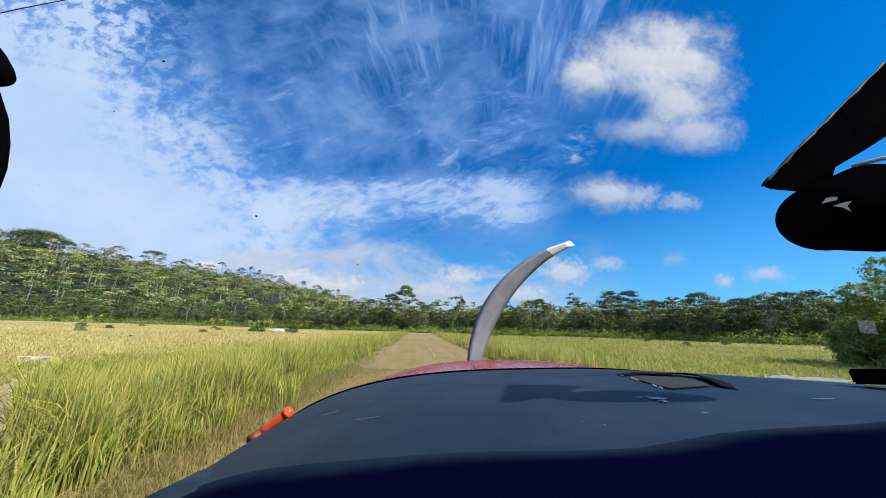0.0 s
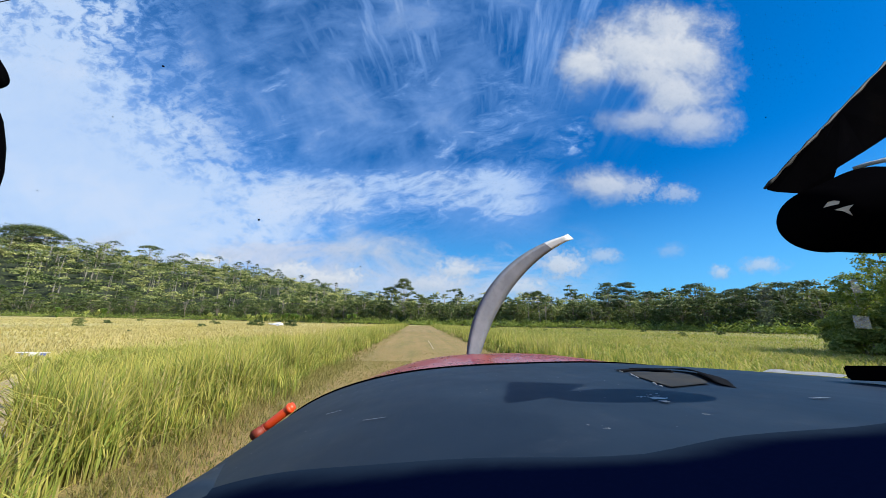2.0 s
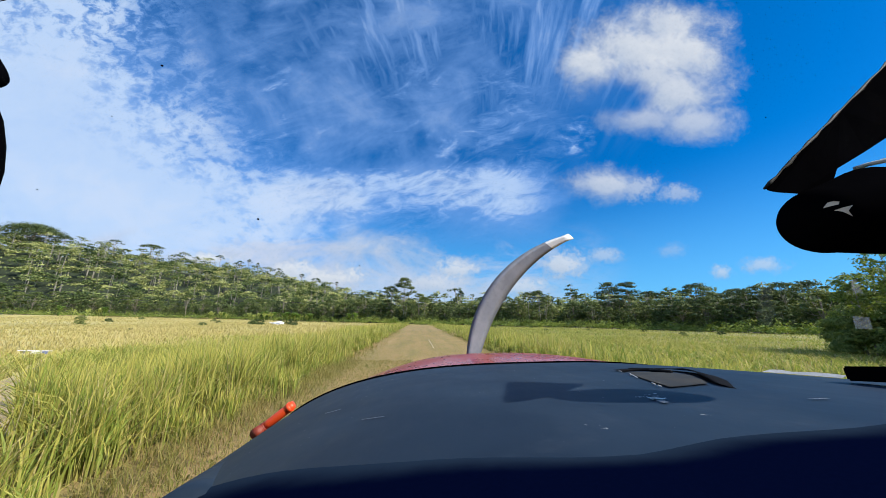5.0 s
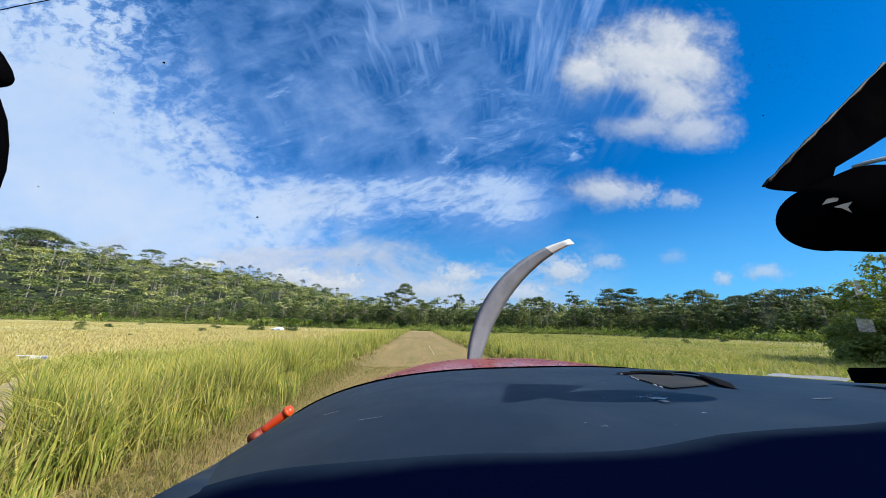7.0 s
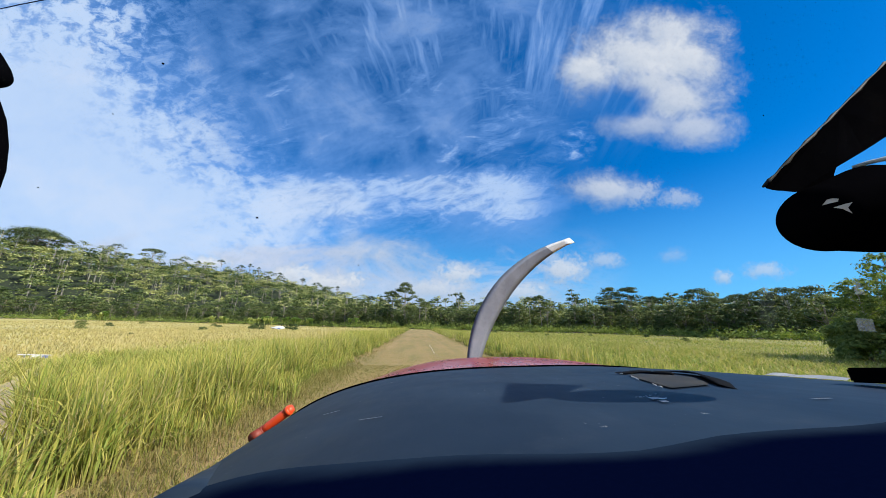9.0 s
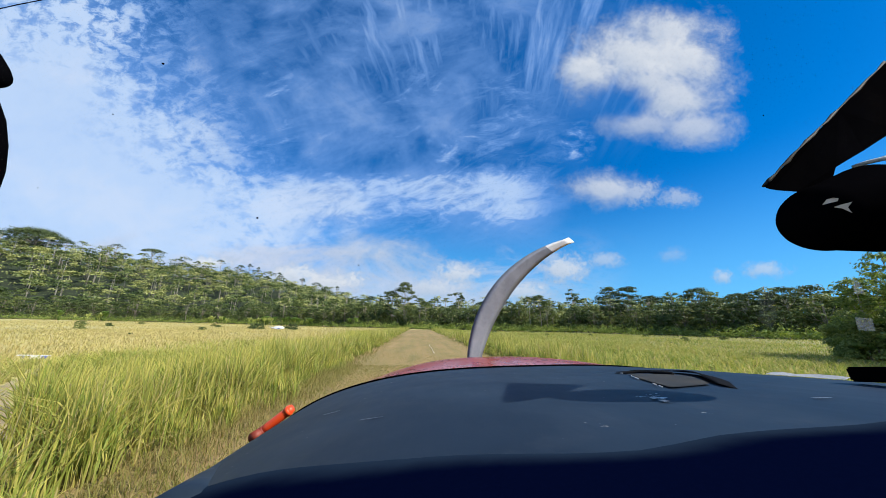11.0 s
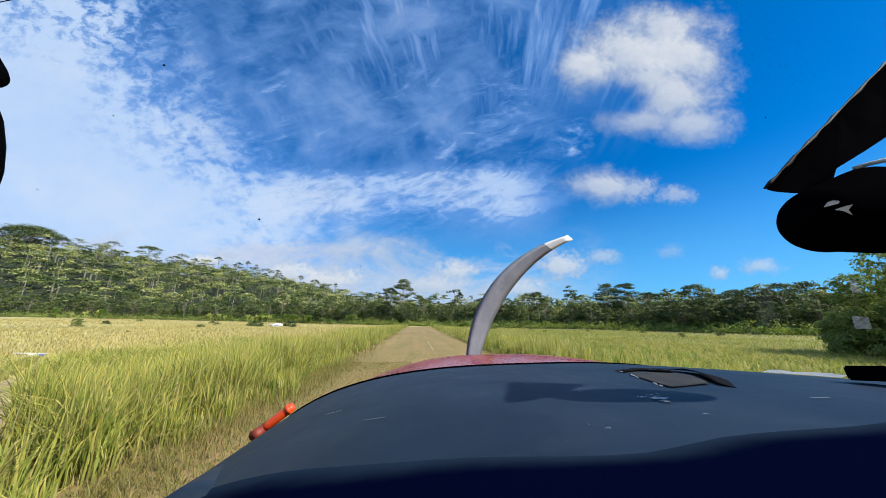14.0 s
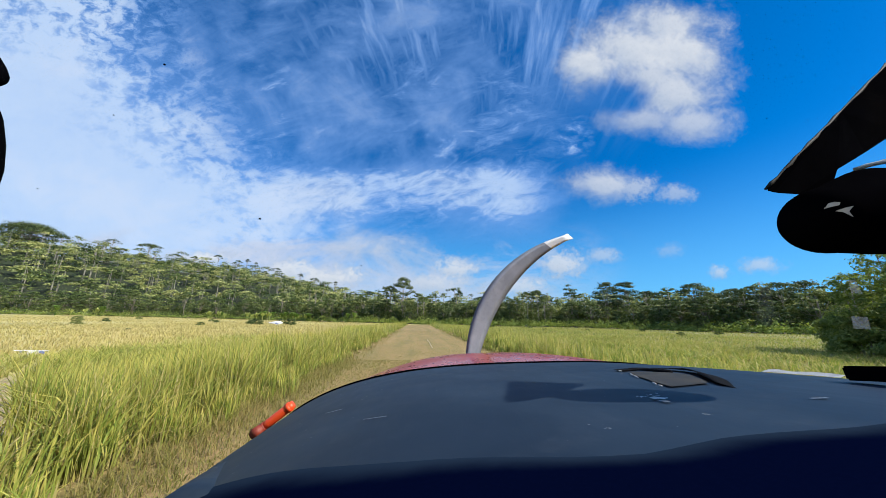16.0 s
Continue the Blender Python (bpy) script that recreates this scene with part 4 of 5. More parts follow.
for k, (x, y, tall, wide) in enumerate(((34.2, 20.6, 6.0, 1.6), (36.4, 22.4, 7.0, 1.8), (37.0, 20.4, 8.8, 2.3), (34.6, 18.2, 8.0, 2.2), (32.2, 17.2, 6.6, 2.0), (35.8, 17.6, 10.0, 2.6),
                                        (30.5, 14.5, 6.2, 2.0), (38.6, 22.6, 7.4, 2.0))):
    tree(placed(x, y), *feathery_meshes(230 + k, tall, wide, 15 + int(tall), 0.15, 0.012 * tall, PALE_BARK, LEAF_NEAR), "slim feathery pioneer tree rising from the thicket", "pioneer_tree")
for k, (x, y, tall) in enumerate(((26.0, 4.0, 10.5), (30.5, -4.0, 12.0), (25.5, -12.0, 11.0), (27.0, -27.0, 12.5), (31.0, -20.0, 13.0))):
    tree(placed(x, y), *tree_meshes(233 + k, tall, 3.2, tall * 0.6, 16, 4600, 0.19, 0.11, PALE_BARK, LEAF_NEAR, 0.45, 0.35), "slim open-crowned pioneer tree in the thicket", "pioneer_tree")


def banana_plant(at, seed, tall, count, mat, label, name="banana_plant", curl=2.1, spread=1.0):
    rng = random.Random(seed)
    root = thing(name, at, label, "plant")
    tube("stem", [(0, 0, -0.1), (0.02, 0, tall * 0.28), (0.0, 0.03, tall * 0.5)], [tall * 0.04, tall * 0.032, tall * 0.018], mat, root, 8)
    for k in range(count):
        a = 2.4 * k + rng.uniform(-0.3, 0.3)
        reach, rise = tall * spread * rng.uniform(0.25, 0.5), tall * rng.uniform(0.35, 0.58)
        verts, tris = [], []
        steps = 9
        for i in range(steps):
            s = i / (steps - 1)
            out = reach * s
            z = tall * 0.42 + rise * (math.sin(s * curl) / math.sin(1.57))
            w = tall * 0.085 * math.sin(math.pi * (0.06 + 0.92 * s)) ** 0.6 * (0.15 if i == 0 else 1)
            for side, lift in ((-1, -0.3), (0, 0.0), (1, -0.3)):
                ox, oy = out * math.cos(a) - side * w * math.sin(a), out * math.sin(a) + side * w * math.cos(a)
                verts.append((ox, oy, z + abs(side) * w * lift + (rng.uniform(-0.03, 0.03) * tall * 0.3 if side else 0)))
        for i in range(steps - 1):
            for k2 in range(2):
                p = i * 3 + k2
                tris += [(p, p + 1, p + 4), (p, p + 4, p + 3)]
        part("leaf", mesh_of("leaf", verts, tris, mat, smooth=True), None, root)
    return root


def banana_clumps():
    rng = random.Random(9)
    first = [banana_plant(placed(22.0, -10.0), 3, 4.2, 9, BANANA, "tall banana plant with torn broad leaves"),
             banana_plant(placed(19.5, -16.0), 4, 2.4, 9, PALE_LEAF, "yellow-green fan of long upright leaves", "fan_plant", 1.35, 0.75)]
    for k in range(44):
        az = rng.choice((-46, -44, -41, -33, -31, -27, -25, -23, -22, -21.2, -20.5, -19.8, -19, -12)) + rng.uniform(-0.9, 0.9)
        r = float(foot(az)) - rng.uniform(5.0, 8.0)
        one = copy_thing(first[k % 2], placed(r * math.sin(radians(az)), r * math.cos(radians(az)), rng.uniform(1.0, 1.4) * (1 if k % 2 == 0 else 1.5), rng.uniform(0, 6)))
        tagged(one, "pale banana plant at the foot of the forested hill", group="banana plants at the hill")


banana_clumps()


def field_bushes():
    rng = random.Random(15)
    proto = bush(-33, 84, 300, 1.9, 1.6, 1100, 0.23, LEAF, "round green bush in the yellow field")
    proto["group"] = "bushes in the field"
    for x, y, s in ((-41.5, 84.0, 1.0), (-44.5, 87.0, 1.25), (-46.0, 70.0, 0.8), (-60, 60, 0.9), (-72, 78, 1.0), (-58, 95, 1.1), (-90, 90, 1.2), (-85, 55, 0.8), (-36, 42, 0.45),
                    (-100, 120, 1.2), (-75, 120, 1.1), (-120, 95, 1.3), (-50, 120, 0.9), (-110, 70, 0.9), (30, 70, 0.8), (44, 76, 1.0), (55, 60, 0.9), (62, 80, 1.1), (24, 95, 1.0), (38, 100, 1.1), (70, 66, 0.9), (16, 88, 0.8),
                    (48, 52, 0.8), (80, 82, 1.0)):
        copy_thing(proto, placed(x, y, s * rng.uniform(0.55, 0.95) * (1.0 if abs(x + 43) < 3 else 0.6), rng.uniform(0, 6), rng.uniform(0.9, 1.25)))


field_bushes()


# ---- wrecks in the field ----
def wreck(at, label):
    """A small aircraft lying broken on its back: hull, bent wing, gear leg with wheel, loose panel."""
    root = thing("aircraft_wreck", at, label, "wreck")
    hull = [(-2.6, 0, 0.55), (-1.4, 0, 0.75), (0, 0, 0.85), (1.2, 0.05, 0.8), (2.0, 0.1, 0.6)]
    tube("hull", hull, [0.18, 0.42, 0.62, 0.55, 0.3], WHITE_PAINT, root, 10)
    tube("stripe", [(-1.5, -0.42, 0.5), (0, -0.6, 0.42), (1.4, -0.52, 0.42)], [0.06, 0.1, 0.06], BLUE_PAINT, root, 6)
    part("wing", box_bm(4.4, 1.1, 0.12, 0.05, (-1.0, -0.9, 0.5), Matrix.Rotation(radians(14), 4, "Y")), WHITE_PAINT, root, "bent white wing")
    part("panel", box_bm(1.1, 0.05, 0.8, 0.015, (1.2, -0.75, 0.75), Matrix.Rotation(radians(-24), 4, "X")), WHITE_PAINT, root)
    tube("gear_leg", [(0.6, 0.1, 1.2), (0.75, 0.1, 1.65)], [0.05, 0.035], BARE_METAL, root, 6)
    tube("wheel", [(0.75, 0.0, 1.7), (0.75, 0.22, 1.7)], [0.22, 0.22], RUBBER, root, 12)
    return root


wreck(placed(-38.5, 89.0, 0.7, radians(8)), "wrecked white aircraft lying broken in the yellow grass")


def debris(at):
    root = thing("wreck_panel", at, "white sheet-metal wreckage with a blue edge in the grass", "wreck")
    part("sheet", box_bm(2.0, 0.5, 0.05, 0.02, (0, 0, 0.62), Matrix.Rotation(radians(4), 4, "Y")), WHITE_PAINT, root)
    part("flap", box_bm(0.62, 0.26, 0.26, 0.05, (0.1, -0.3, 0.46)), WHITE_PAINT, root)
    part("edge", box_bm(0.34, 0.2, 0.24, 0.03, (0.60, -0.36, 0.45)), BLUE_PAINT, root)
    part("support", box_bm(0.16, 0.16, 0.66, 0.03, (-0.6, 0, 0.30)), BARE_METAL, root)


debris(placed(-18.2, 16.6, 0.52, radians(44)))
ribbon("wheel_track", (1.19, 1.25, 1.31), np.linspace(23, 33, 9), PALE_DUST, "pale bare wheel track on the strip", 0.05, 0.06)


def footpath():
    verts, tris = [], []
    for k in range(24):
        x = -3.1 - 0.58 * k
        y = float(footpath_y(x))
        for side in (-0.2, 0.0, 0.2):
            px, py = x + side * 0.75, y + side * 0.75
            verts.append((px, py, float(terrain(px, py)) + (0.02 if side == 0 else 0.006)))
    for k in range(23):
        for j in range(2):
            a = 3 * k + j
            tris += [(a, a + 1, a + 4), (a, a + 4, a + 3)]
    tagged(part("footpath", mesh_of("footpath", verts, tris, DIRT, smooth=True), None), "bare dirt footpath through the tall grass", "path", kind="structure")


footpath()


# ---- the aircraft ----
COWL = dict(xc=0.3498, w0=0.6694, w1=-0.1153, z0=-0.0422, z1=-0.052, z2=-0.0305, n=2.7956, a=0.3163, db=0.9713, end=1.7935, wn=0.4541, nb=0.0914, nd=0.0469, tilt=0.0306)


def cowl_point(d, angle, lift=0.0):
    """A place on the nose: d metres ahead of the eye, angle from right (0) over the top to left (pi)."""
    c = COWL
    s = min(max((d - c["db"]) / (c["end"] - c["db"]), 0), 1)
    w = (c["w0"] - c["w1"] * d) * (1 - c["wn"] * s) + lift
    top = c["z0"] + c["z1"] * d + c["z2"] * d * d + c["nb"] * s - c["nd"] * s ** 4
    co, si = math.cos(angle), math.sin(angle)
    a = c["a"]
    x = w * math.copysign(abs(co) ** (2 / c["n"]), co)
    z = top - a + (a + lift) * abs(si) ** (2 / c["n"]) * (1 if si >= 0 else -1) + c["tilt"] * x
    return EYE + Vector((c["xc"] + x, d, z))


def cowl_at(x, d, lift=0.0):
    """The place on the nose's top at x to the right of the eye and d ahead."""
    lo, hi = 0.02, math.pi - 0.02
    for _ in range(40):
        mid = (lo + hi) / 2
        lo, hi = (mid, hi) if cowl_point(d, mid).x - EYE.x > x else (lo, mid)
    p = cowl_point(d, lo)
    return p + Vector((0, 0, lift))


def shell(ds, angles, lift=0.0, thick=0.012):
    bm = bmesh.new()
    rows = [[bm.verts.new(cowl_point(d, a, lift)) for a in angles] for d in ds]
    for r, q in zip(rows, rows[1:]):
        for k in range(len(angles) - 1):
            bm.faces.new((r[k], r[k + 1], q[k + 1], q[k]))
    bmesh.ops.recalc_face_normals(bm, faces=bm.faces)
    bmesh.ops.solidify(bm, geom=bm.faces[:], thickness=thick)
    return bm


def aircraft():
    root = thing("aircraft", (0, 0, 0), "red bush aircraft with a black nose on a grass strip", "aircraft")
    over = np.linspace(-0.25, math.pi + 0.25, 90)
    part("nose_panel", shell(np.linspace(0.035, 0.9713, 44), over), BLACK_PAINT, root, "matt black anti-glare panel with scuffs and chipped paint", True)
    part("nose_cowl", shell(np.linspace(0.9715, 1.7935, 30), over, -0.006), RED_PAINT, root, "glossy red front cowling", True)
    # raised rim where the black panel ends
    bm = bmesh.new()
    rim = []
    for a in np.linspace(0.0, math.pi, 80):
        rim.append([bm.verts.new(cowl_point(d, a, l)) for d, l in ((0.962, -0.002), (0.964, 0.004), (0.976, 0.004), (0.978, -0.004))])
    for r, q in zip(rim, rim[1:]):
        for k in range(3):
            bm.faces.new((r[k], q[k], q[k + 1], r[k + 1]))
    part("panel_rim", bm, BLACK_TRIM, root, "", True)
    return root


plane = aircraft()


def propeller(root):
    hub = EYE + Vector((0.33, 1.90, -0.42))
    cone = [hub + Vector((0, y, 0)) for y in (-0.08, 0.0, 0.1, 0.2, 0.27, 0.30)]
    tube("spinner", cone, [0.19, 0.2, 0.18, 0.12, 0.05, 0.01], RED_PAINT, root, 24)
    for k in range(2):
        bm = bmesh.new()
        rows = []
        steps = 22
        for i in range(steps + 1):
            s = i / steps
            r = 0.12 + 1.11 * s
            sweep = BLADE_LEAN + BLADE_CURVE * s ** 1.1
            chord = 0.124 * (0.55 + 0.75 * math.sin(math.pi * min(s * 1.05 + 0.05, 1) ** 0.9)) * (1 if s < 0.93 else 0.8)
            twist = radians(34 - 22 * s)
            mid = Vector((math.sin(sweep) * r, 0, math.cos(sweep) * r))
            tangent = Vector((math.cos(sweep), 0, -math.sin(sweep)))
            row = []
            for u, v in ((-0.5, 0), (-0.2, 0.09), (0.2, 0.07), (0.5, 0), (0.2, -0.02), (-0.2, -0.02)):
                across = tangent * (u * math.cos(twist)) + Vector((0, 1, 0)) * (u * math.sin(twist))
                row.append(bm.verts.new(mid + across * chord + Vector((0, v * 0.13 * (1.2 - s), 0))))
            rows.append(row)
        for r, q in zip(rows, rows[1:]):
            for j in range(6):
                bm.faces.new((r[j], r[(j + 1) % 6], q[(j + 1) % 6], q[j]))
        bm.faces.new(rows[-1])
        bm.faces.new(rows[0][::-1])
        tip = [f for f in bm.faces if f.calc_center_median().length > 0.12 + 1.11 * 0.885]
        for f in tip:
            f.material_index = 1
        blade = part("blade", bm, BLADE, root, "grey propeller blade with a white tip", True)
        blade.data.materials.append(WHITE_PAINT)
        blade.matrix_basis = Matrix.Translation(hub) @ Matrix.Rotation(radians(180 * k), 4, "Y")


BLADE_LEAN, BLADE_CURVE = radians(2), radians(33)
propeller(plane)


def foil(stations, thick, at, upright=False):
    """A wing-like body: stations of (span, chord), leading edges in line, rounded nose and thin tail."""
    shape = ((0, 0), (0.03, 0.32), (0.12, 0.52), (0.35, 0.5), (0.7, 0.26), (1, 0.02), (0.7, -0.14), (0.35, -0.28), (0.1, -0.3), (0.02, -0.18))
    bm = bmesh.new()
    rows = []
    for span, chord in stations:
        lag = 0.25 * (stations[len(stations) // 2][1] - chord) if not upright else 0.55 * (stations[0][1] - chord)
        row = []
        for u, v in shape:
            y, t = -lag - u * chord, v * thick * chord / 1.5 * 1.5
            row.append(bm.verts.new(at + (Vector((t * 0.6, y, span)) if upright else Vector((span, y, t)))))
        rows.append(row)
    for r, q in zip(rows, rows[1:]):
        for k in range(len(shape)):
            bm.faces.new((r[k], r[(k + 1) % len(shape)], q[(k + 1) % len(shape)], q[k]))
    bm.faces.new(rows[0][::-1])
    bm.faces.new(rows[-1])
    return bm


def fittings(root):
    def eye(x, y, z):
        return EYE + Vector((x, y, z))

    # orange lever tube low on the side of the nose
    a, b = eye(-0.4442, 1.0, -0.312), eye(-0.3600, 1.0, -0.2445)
    d = (b - a).normalized()
    lever = tube("lever", [a + d * 0.008, a + d * 0.03, b - d * 0.012, b], [0.011, 0.0125, 0.0125, 0.011], ORANGE, root, 16, "orange tube sticking out beside the nose")
    tube("collar", [b - d * 0.020, b - d * 0.008], [0.0142, 0.0142], ORANGE, lever, 16)
    tube("knuckle", [a - Vector((0.0, 0.03, 0)), a + Vector((0.0, 0.03, 0))], [0.0145, 0.0145], RUSTY, lever, 16, "rusty dark red pivot")
    tube("sleeve", [a, a + d * 0.018], [0.0130, 0.0130], RUSTY, lever, 16)
    # torn air scoop on top of the panel: a curled lip over a worn floor
    curve = ((0.355, 0.526), (0.380, 0.542), (0.403, 0.550), (0.428, 0.545), (0.444, 0.525), (0.446, 0.495), (0.434, 0.462), (0.410, 0.425), (0.388, 0.393), (0.366, 0.362), (0.347, 0.336))
    bm = bmesh.new()
    lip = []
    for k, (x, y) in enumerate(curve):
        s = k / (len(curve) - 1)
        hump = 0.0065 * (0.45 + 1.1 * s) * math.sin(math.pi * (0.05 + 0.9 * s)) ** 0.8 * (1 + 0.10 * math.sin(k * 2.7))
        inward = Vector((0.36 - x, 0.43 - y, 0)).normalized()
        lip.append((bm.verts.new(cowl_at(x, y, 0.001) - inward * 0.02), bm.verts.new(cowl_at(x, y, hump * 0.8)), bm.verts.new(cowl_at(x, y, hump) + inward * 0.006),
                    bm.verts.new(cowl_at(x, y, hump * 0.8) + inward * 0.008)))
    for r, q in zip(lip, lip[1:]):
        for j in range(3):
            bm.faces.new((r[j], q[j], q[j + 1], r[j + 1]))
    scoop = part("air_scoop", bm, SCOOP_DARK, root, "torn black air scoop with a frayed lip", True)
    # flat crescent under the lip, painting the shade of an uncut opening
    bm = bmesh.new()
    rows = []
    for k, (x, y) in enumerate(curve[2:], 2):
        wide = 0.016 * math.sin(math.pi * (k - 1.5) / 9.5)
        inward = Vector((0.36 - x, 0.43 - y, 0)).normalized()
        q = inward * wide
        rows.append((bm.verts.new(cowl_at(x, y, 0.0012)), bm.verts.new(cowl_at(x + q.x, y + q.y, 0.0012))))
    for r, q in zip(rows, rows[1:]):
        bm.faces.new((r[0], q[0], q[1], r[1]))
    part("scoop_mouth", bm, SCOOP_DARK, scoop, "dark patch painted as the shade in the scoop mouth")
    bm = bmesh.new()
    rows = []
    for k in range(13):
        u = k / 12
        top = Vector((0.362, 0.510, 0)).lerp(Vector((0.345, 0.352, 0)), u) + Vector((0.052 * math.sin(math.pi * u ** 0.8), 0.012 * math.sin(math.pi * u), 0))
        low = Vector((0.350, 0.500, 0)).lerp(Vector((0.283, 0.336, 0)), u) + Vector((-0.004 * math.sin(math.pi * u), 0, 0))
        rows.append([bm.verts.new(cowl_at(*low.lerp(top, v).xy, 0.0017 - 0.0003 * math.sin(math.pi * v))) for v in (0, 0.33, 0.67, 1)])
    for r, q in zip(rows, rows[1:]):
        for m in range(3):
            bm.faces.new((r[m], q[m], q[m + 1], r[m + 1]))
    part("scoop_floor", bm, WORN_GREY, scoop, "worn grey floor of the scoop", True)
    rim = ((0.356, 0.522), (0.376, 0.534), (0.394, 0.536), (0.404, 0.524), (0.408, 0.512), (0.406, 0.476))
    tube("scoop_rim", [cowl_at(x, y, 0.0022) for x, y in rim], [0.0008, 0.0016, 0.0018, 0.002, 0.0024, 0.003], SCOOP_DARK, scoop, 6)
    tube("frayed_edge", [cowl_at(x + 0.004, y + 0.006, 0.0048) for x, y in rim[1:]], [0.0006] * 5, WORN_GREY, scoop, 5)
    for spots in ([(0.353, 0.528), (0.354, 0.522)], [(0.338, 0.478), (0.329, 0.464), (0.322, 0.447)], [(0.318, 0.440), (0.310, 0.424)], [(0.290, 0.372), (0.283, 0.358)], [(0.280, 0.350), (0.277, 0.342)]):
        tube("frayed_edge", [cowl_at(x, y, 0.0018) for x, y in spots], [0.0007] * len(spots), WHITE_PAINT, scoop, 5)

    def patch(name, spots, mat, label):
        bm = bmesh.new()
        face = [bm.verts.new(cowl_at(x, y, 0.0012)) for x, y in spots]
        top = bm.faces.new(face)
        bmesh.ops.solidify(bm, geom=[top], thickness=0.0008)
        part(name, bm, mat, root, label)

    patch("bare_spot", ((0.219, 0.289), (0.226, 0.291), (0.229, 0.284), (0.232, 0.281), (0.225, 0.278), (0.221, 0.281), (0.216, 0.279)), WHITE_PAINT, "bare metal where the paint has chipped")
    patch("bare_spot", ((0.216, 0.275), (0.223, 0.274), (0.221, 0.266), (0.215, 0.265)), BARE_METAL, "bare metal where the paint has chipped")
    patch("bare_spot", ((0.226, 0.295), (0.234, 0.294), (0.232, 0.291)), BARE_METAL, "bare metal where the paint has chipped")
    rng = random.Random(41)
    for _ in range(14):
        x, y, r = rng.gauss(0.222, 0.007), rng.gauss(0.291, 0.006), rng.uniform(0.0006, 0.0018)
        patch("bare_spot", [(x + r * rng.uniform(0.6, 1.4) * math.cos(q), y + r * rng.uniform(0.6, 1.4) * math.sin(q)) for q in (0, 1.2, 2.4, 3.7, 5.0)], WHITE_PAINT, "fleck where the paint has chipped")
    patch("bare_spot", ((0.340, 0.254), (0.358, 0.253), (0.357, 0.250), (0.341, 0.251)), BARE_METAL, "bare metal where the paint has chipped")
    patch("scratch", ((-0.130, 0.482), (-0.106, 0.476), (-0.106, 0.473), (-0.129, 0.478)), BARE_METAL, "thin scratch in the black paint")
    patch("scratch", ((-0.060, 0.366), (-0.034, 0.355), (-0.034, 0.353), (-0.059, 0.363)), BARE_METAL, "thin scratch in the black paint")
    # pale peeling tape along the far shoulder
    bm = bmesh.new()
    rows = []
    for k, (x, y) in enumerate(((0.642, 0.530), (0.642, 0.512), (0.642, 0.495), (0.643, 0.465), (0.638, 0.440), (0.637, 0.420))):
        rows.append([bm.verts.new(cowl_at(x + o, y + o * 0.3, (0.001, 0.0035, 0.0058 + 0.0012 * math.sin(k * 2.3))[j])) for j, o in enumerate((-0.018, -0.006, 0.006))])
    for r, q in zip(rows, rows[1:]):
        for j in range(2):
            bm.faces.new((r[j], q[j], q[j + 1], r[j + 1]))
    bmesh.ops.solidify(bm, geom=bm.faces[:], thickness=0.001)
    part("tape", bm, WHITE_PAINT, root, "pale peeling tape")
    # black bar at the side of the windshield
    a, b = eye(0.5290, 0.3437, -0.0500), eye(0.5204, 0.2802, -0.0417)
    turn = (b - a).normalized().to_track_quat("X", "Z").to_matrix().to_4x4()
    part("side_bar", box_bm((b - a).length, 0.02, 0.0165, 0.002, (a + b) / 2, turn), BLACK_TRIM, root)
    # flat strut and padded tube of the cockpit brace, further ahead
    FAR = 1.13

    def ahead(x, y, z):
        return eye(x * FAR, y * FAR, z * FAR)

    bm = bmesh.new()
    outline = ((0.3079, 0.2227, 0.1250), (0.3508, 0.2189, 0.1646), (0.4405, 0.2359, 0.2297), (0.5661, 0.2480, 0.3287), (0.5075, 0.2394, 0.2124), (0.4595, 0.2394, 0.1845), (0.4029, 0.2302, 0.1574), (0.3922, 0.2355, 0.1276), (0.3514, 0.2319, 0.1279), (0.3162, 0.2215, 0.1222))
    near = [bm.verts.new(eye(*c)) for c in outline]
    far = [bm.verts.new(EYE + (v.co - EYE) * 1.04) for v in near]
    bm.faces.new(near)
    bm.faces.new(far[::-1])
    for k in range(len(near)):
        bm.faces.new((near[k], far[k], far[(k + 1) % len(near)], near[(k + 1) % len(near)]))
    bmesh.ops.bevel(bm, geom=bm.edges[:], offset=0.0014, segments=2, affect="EDGES")
    strut = part("strut", bm, BLACK_TRIM, root, "flat black brace strut with a dusty edge")
    crest = [eye(*p) + Vector((0, 0, 0.001)) for p in outline[:4]]
    crest = [p.lerp(q, k / 6) + Vector((0, 0, 0.0006 * math.sin(k * 2.7))) for p, q in zip(crest, crest[1:]) for k in range(6)]
    tube("dusty_edge", crest, [0.0012 + 0.0006 * math.sin(k * 1.9) for k in range(len(crest))], WORN_GREY, strut, 6, "pale dust along the strut's edge")
    a, mid, b = ahead(0.3264, 0.2003, 0.0890), ahead(0.3600, 0.1958, 0.0960), ahead(0.3650, 0.1950, 0.0971)
    d = (mid - a).normalized()
    r0 = 0.0285 * FAR
    a = a - d * r0
    pts, rad = [], []
    for k in range(11):
        t = math.radians(90 * k / 10)
        pts.append(a + d * (r0 * (1 - math.cos(t))))
        rad.append(max(r0 * math.sin(t) * 0.96, 0.002))
    pts += [mid, b]
    rad += [0.0355 * FAR, 0.034 * FAR]
    pad = tube("padded_tube", pts, rad, BLACK_TRIM, root, 36, "black padded cockpit tube with worn paint")
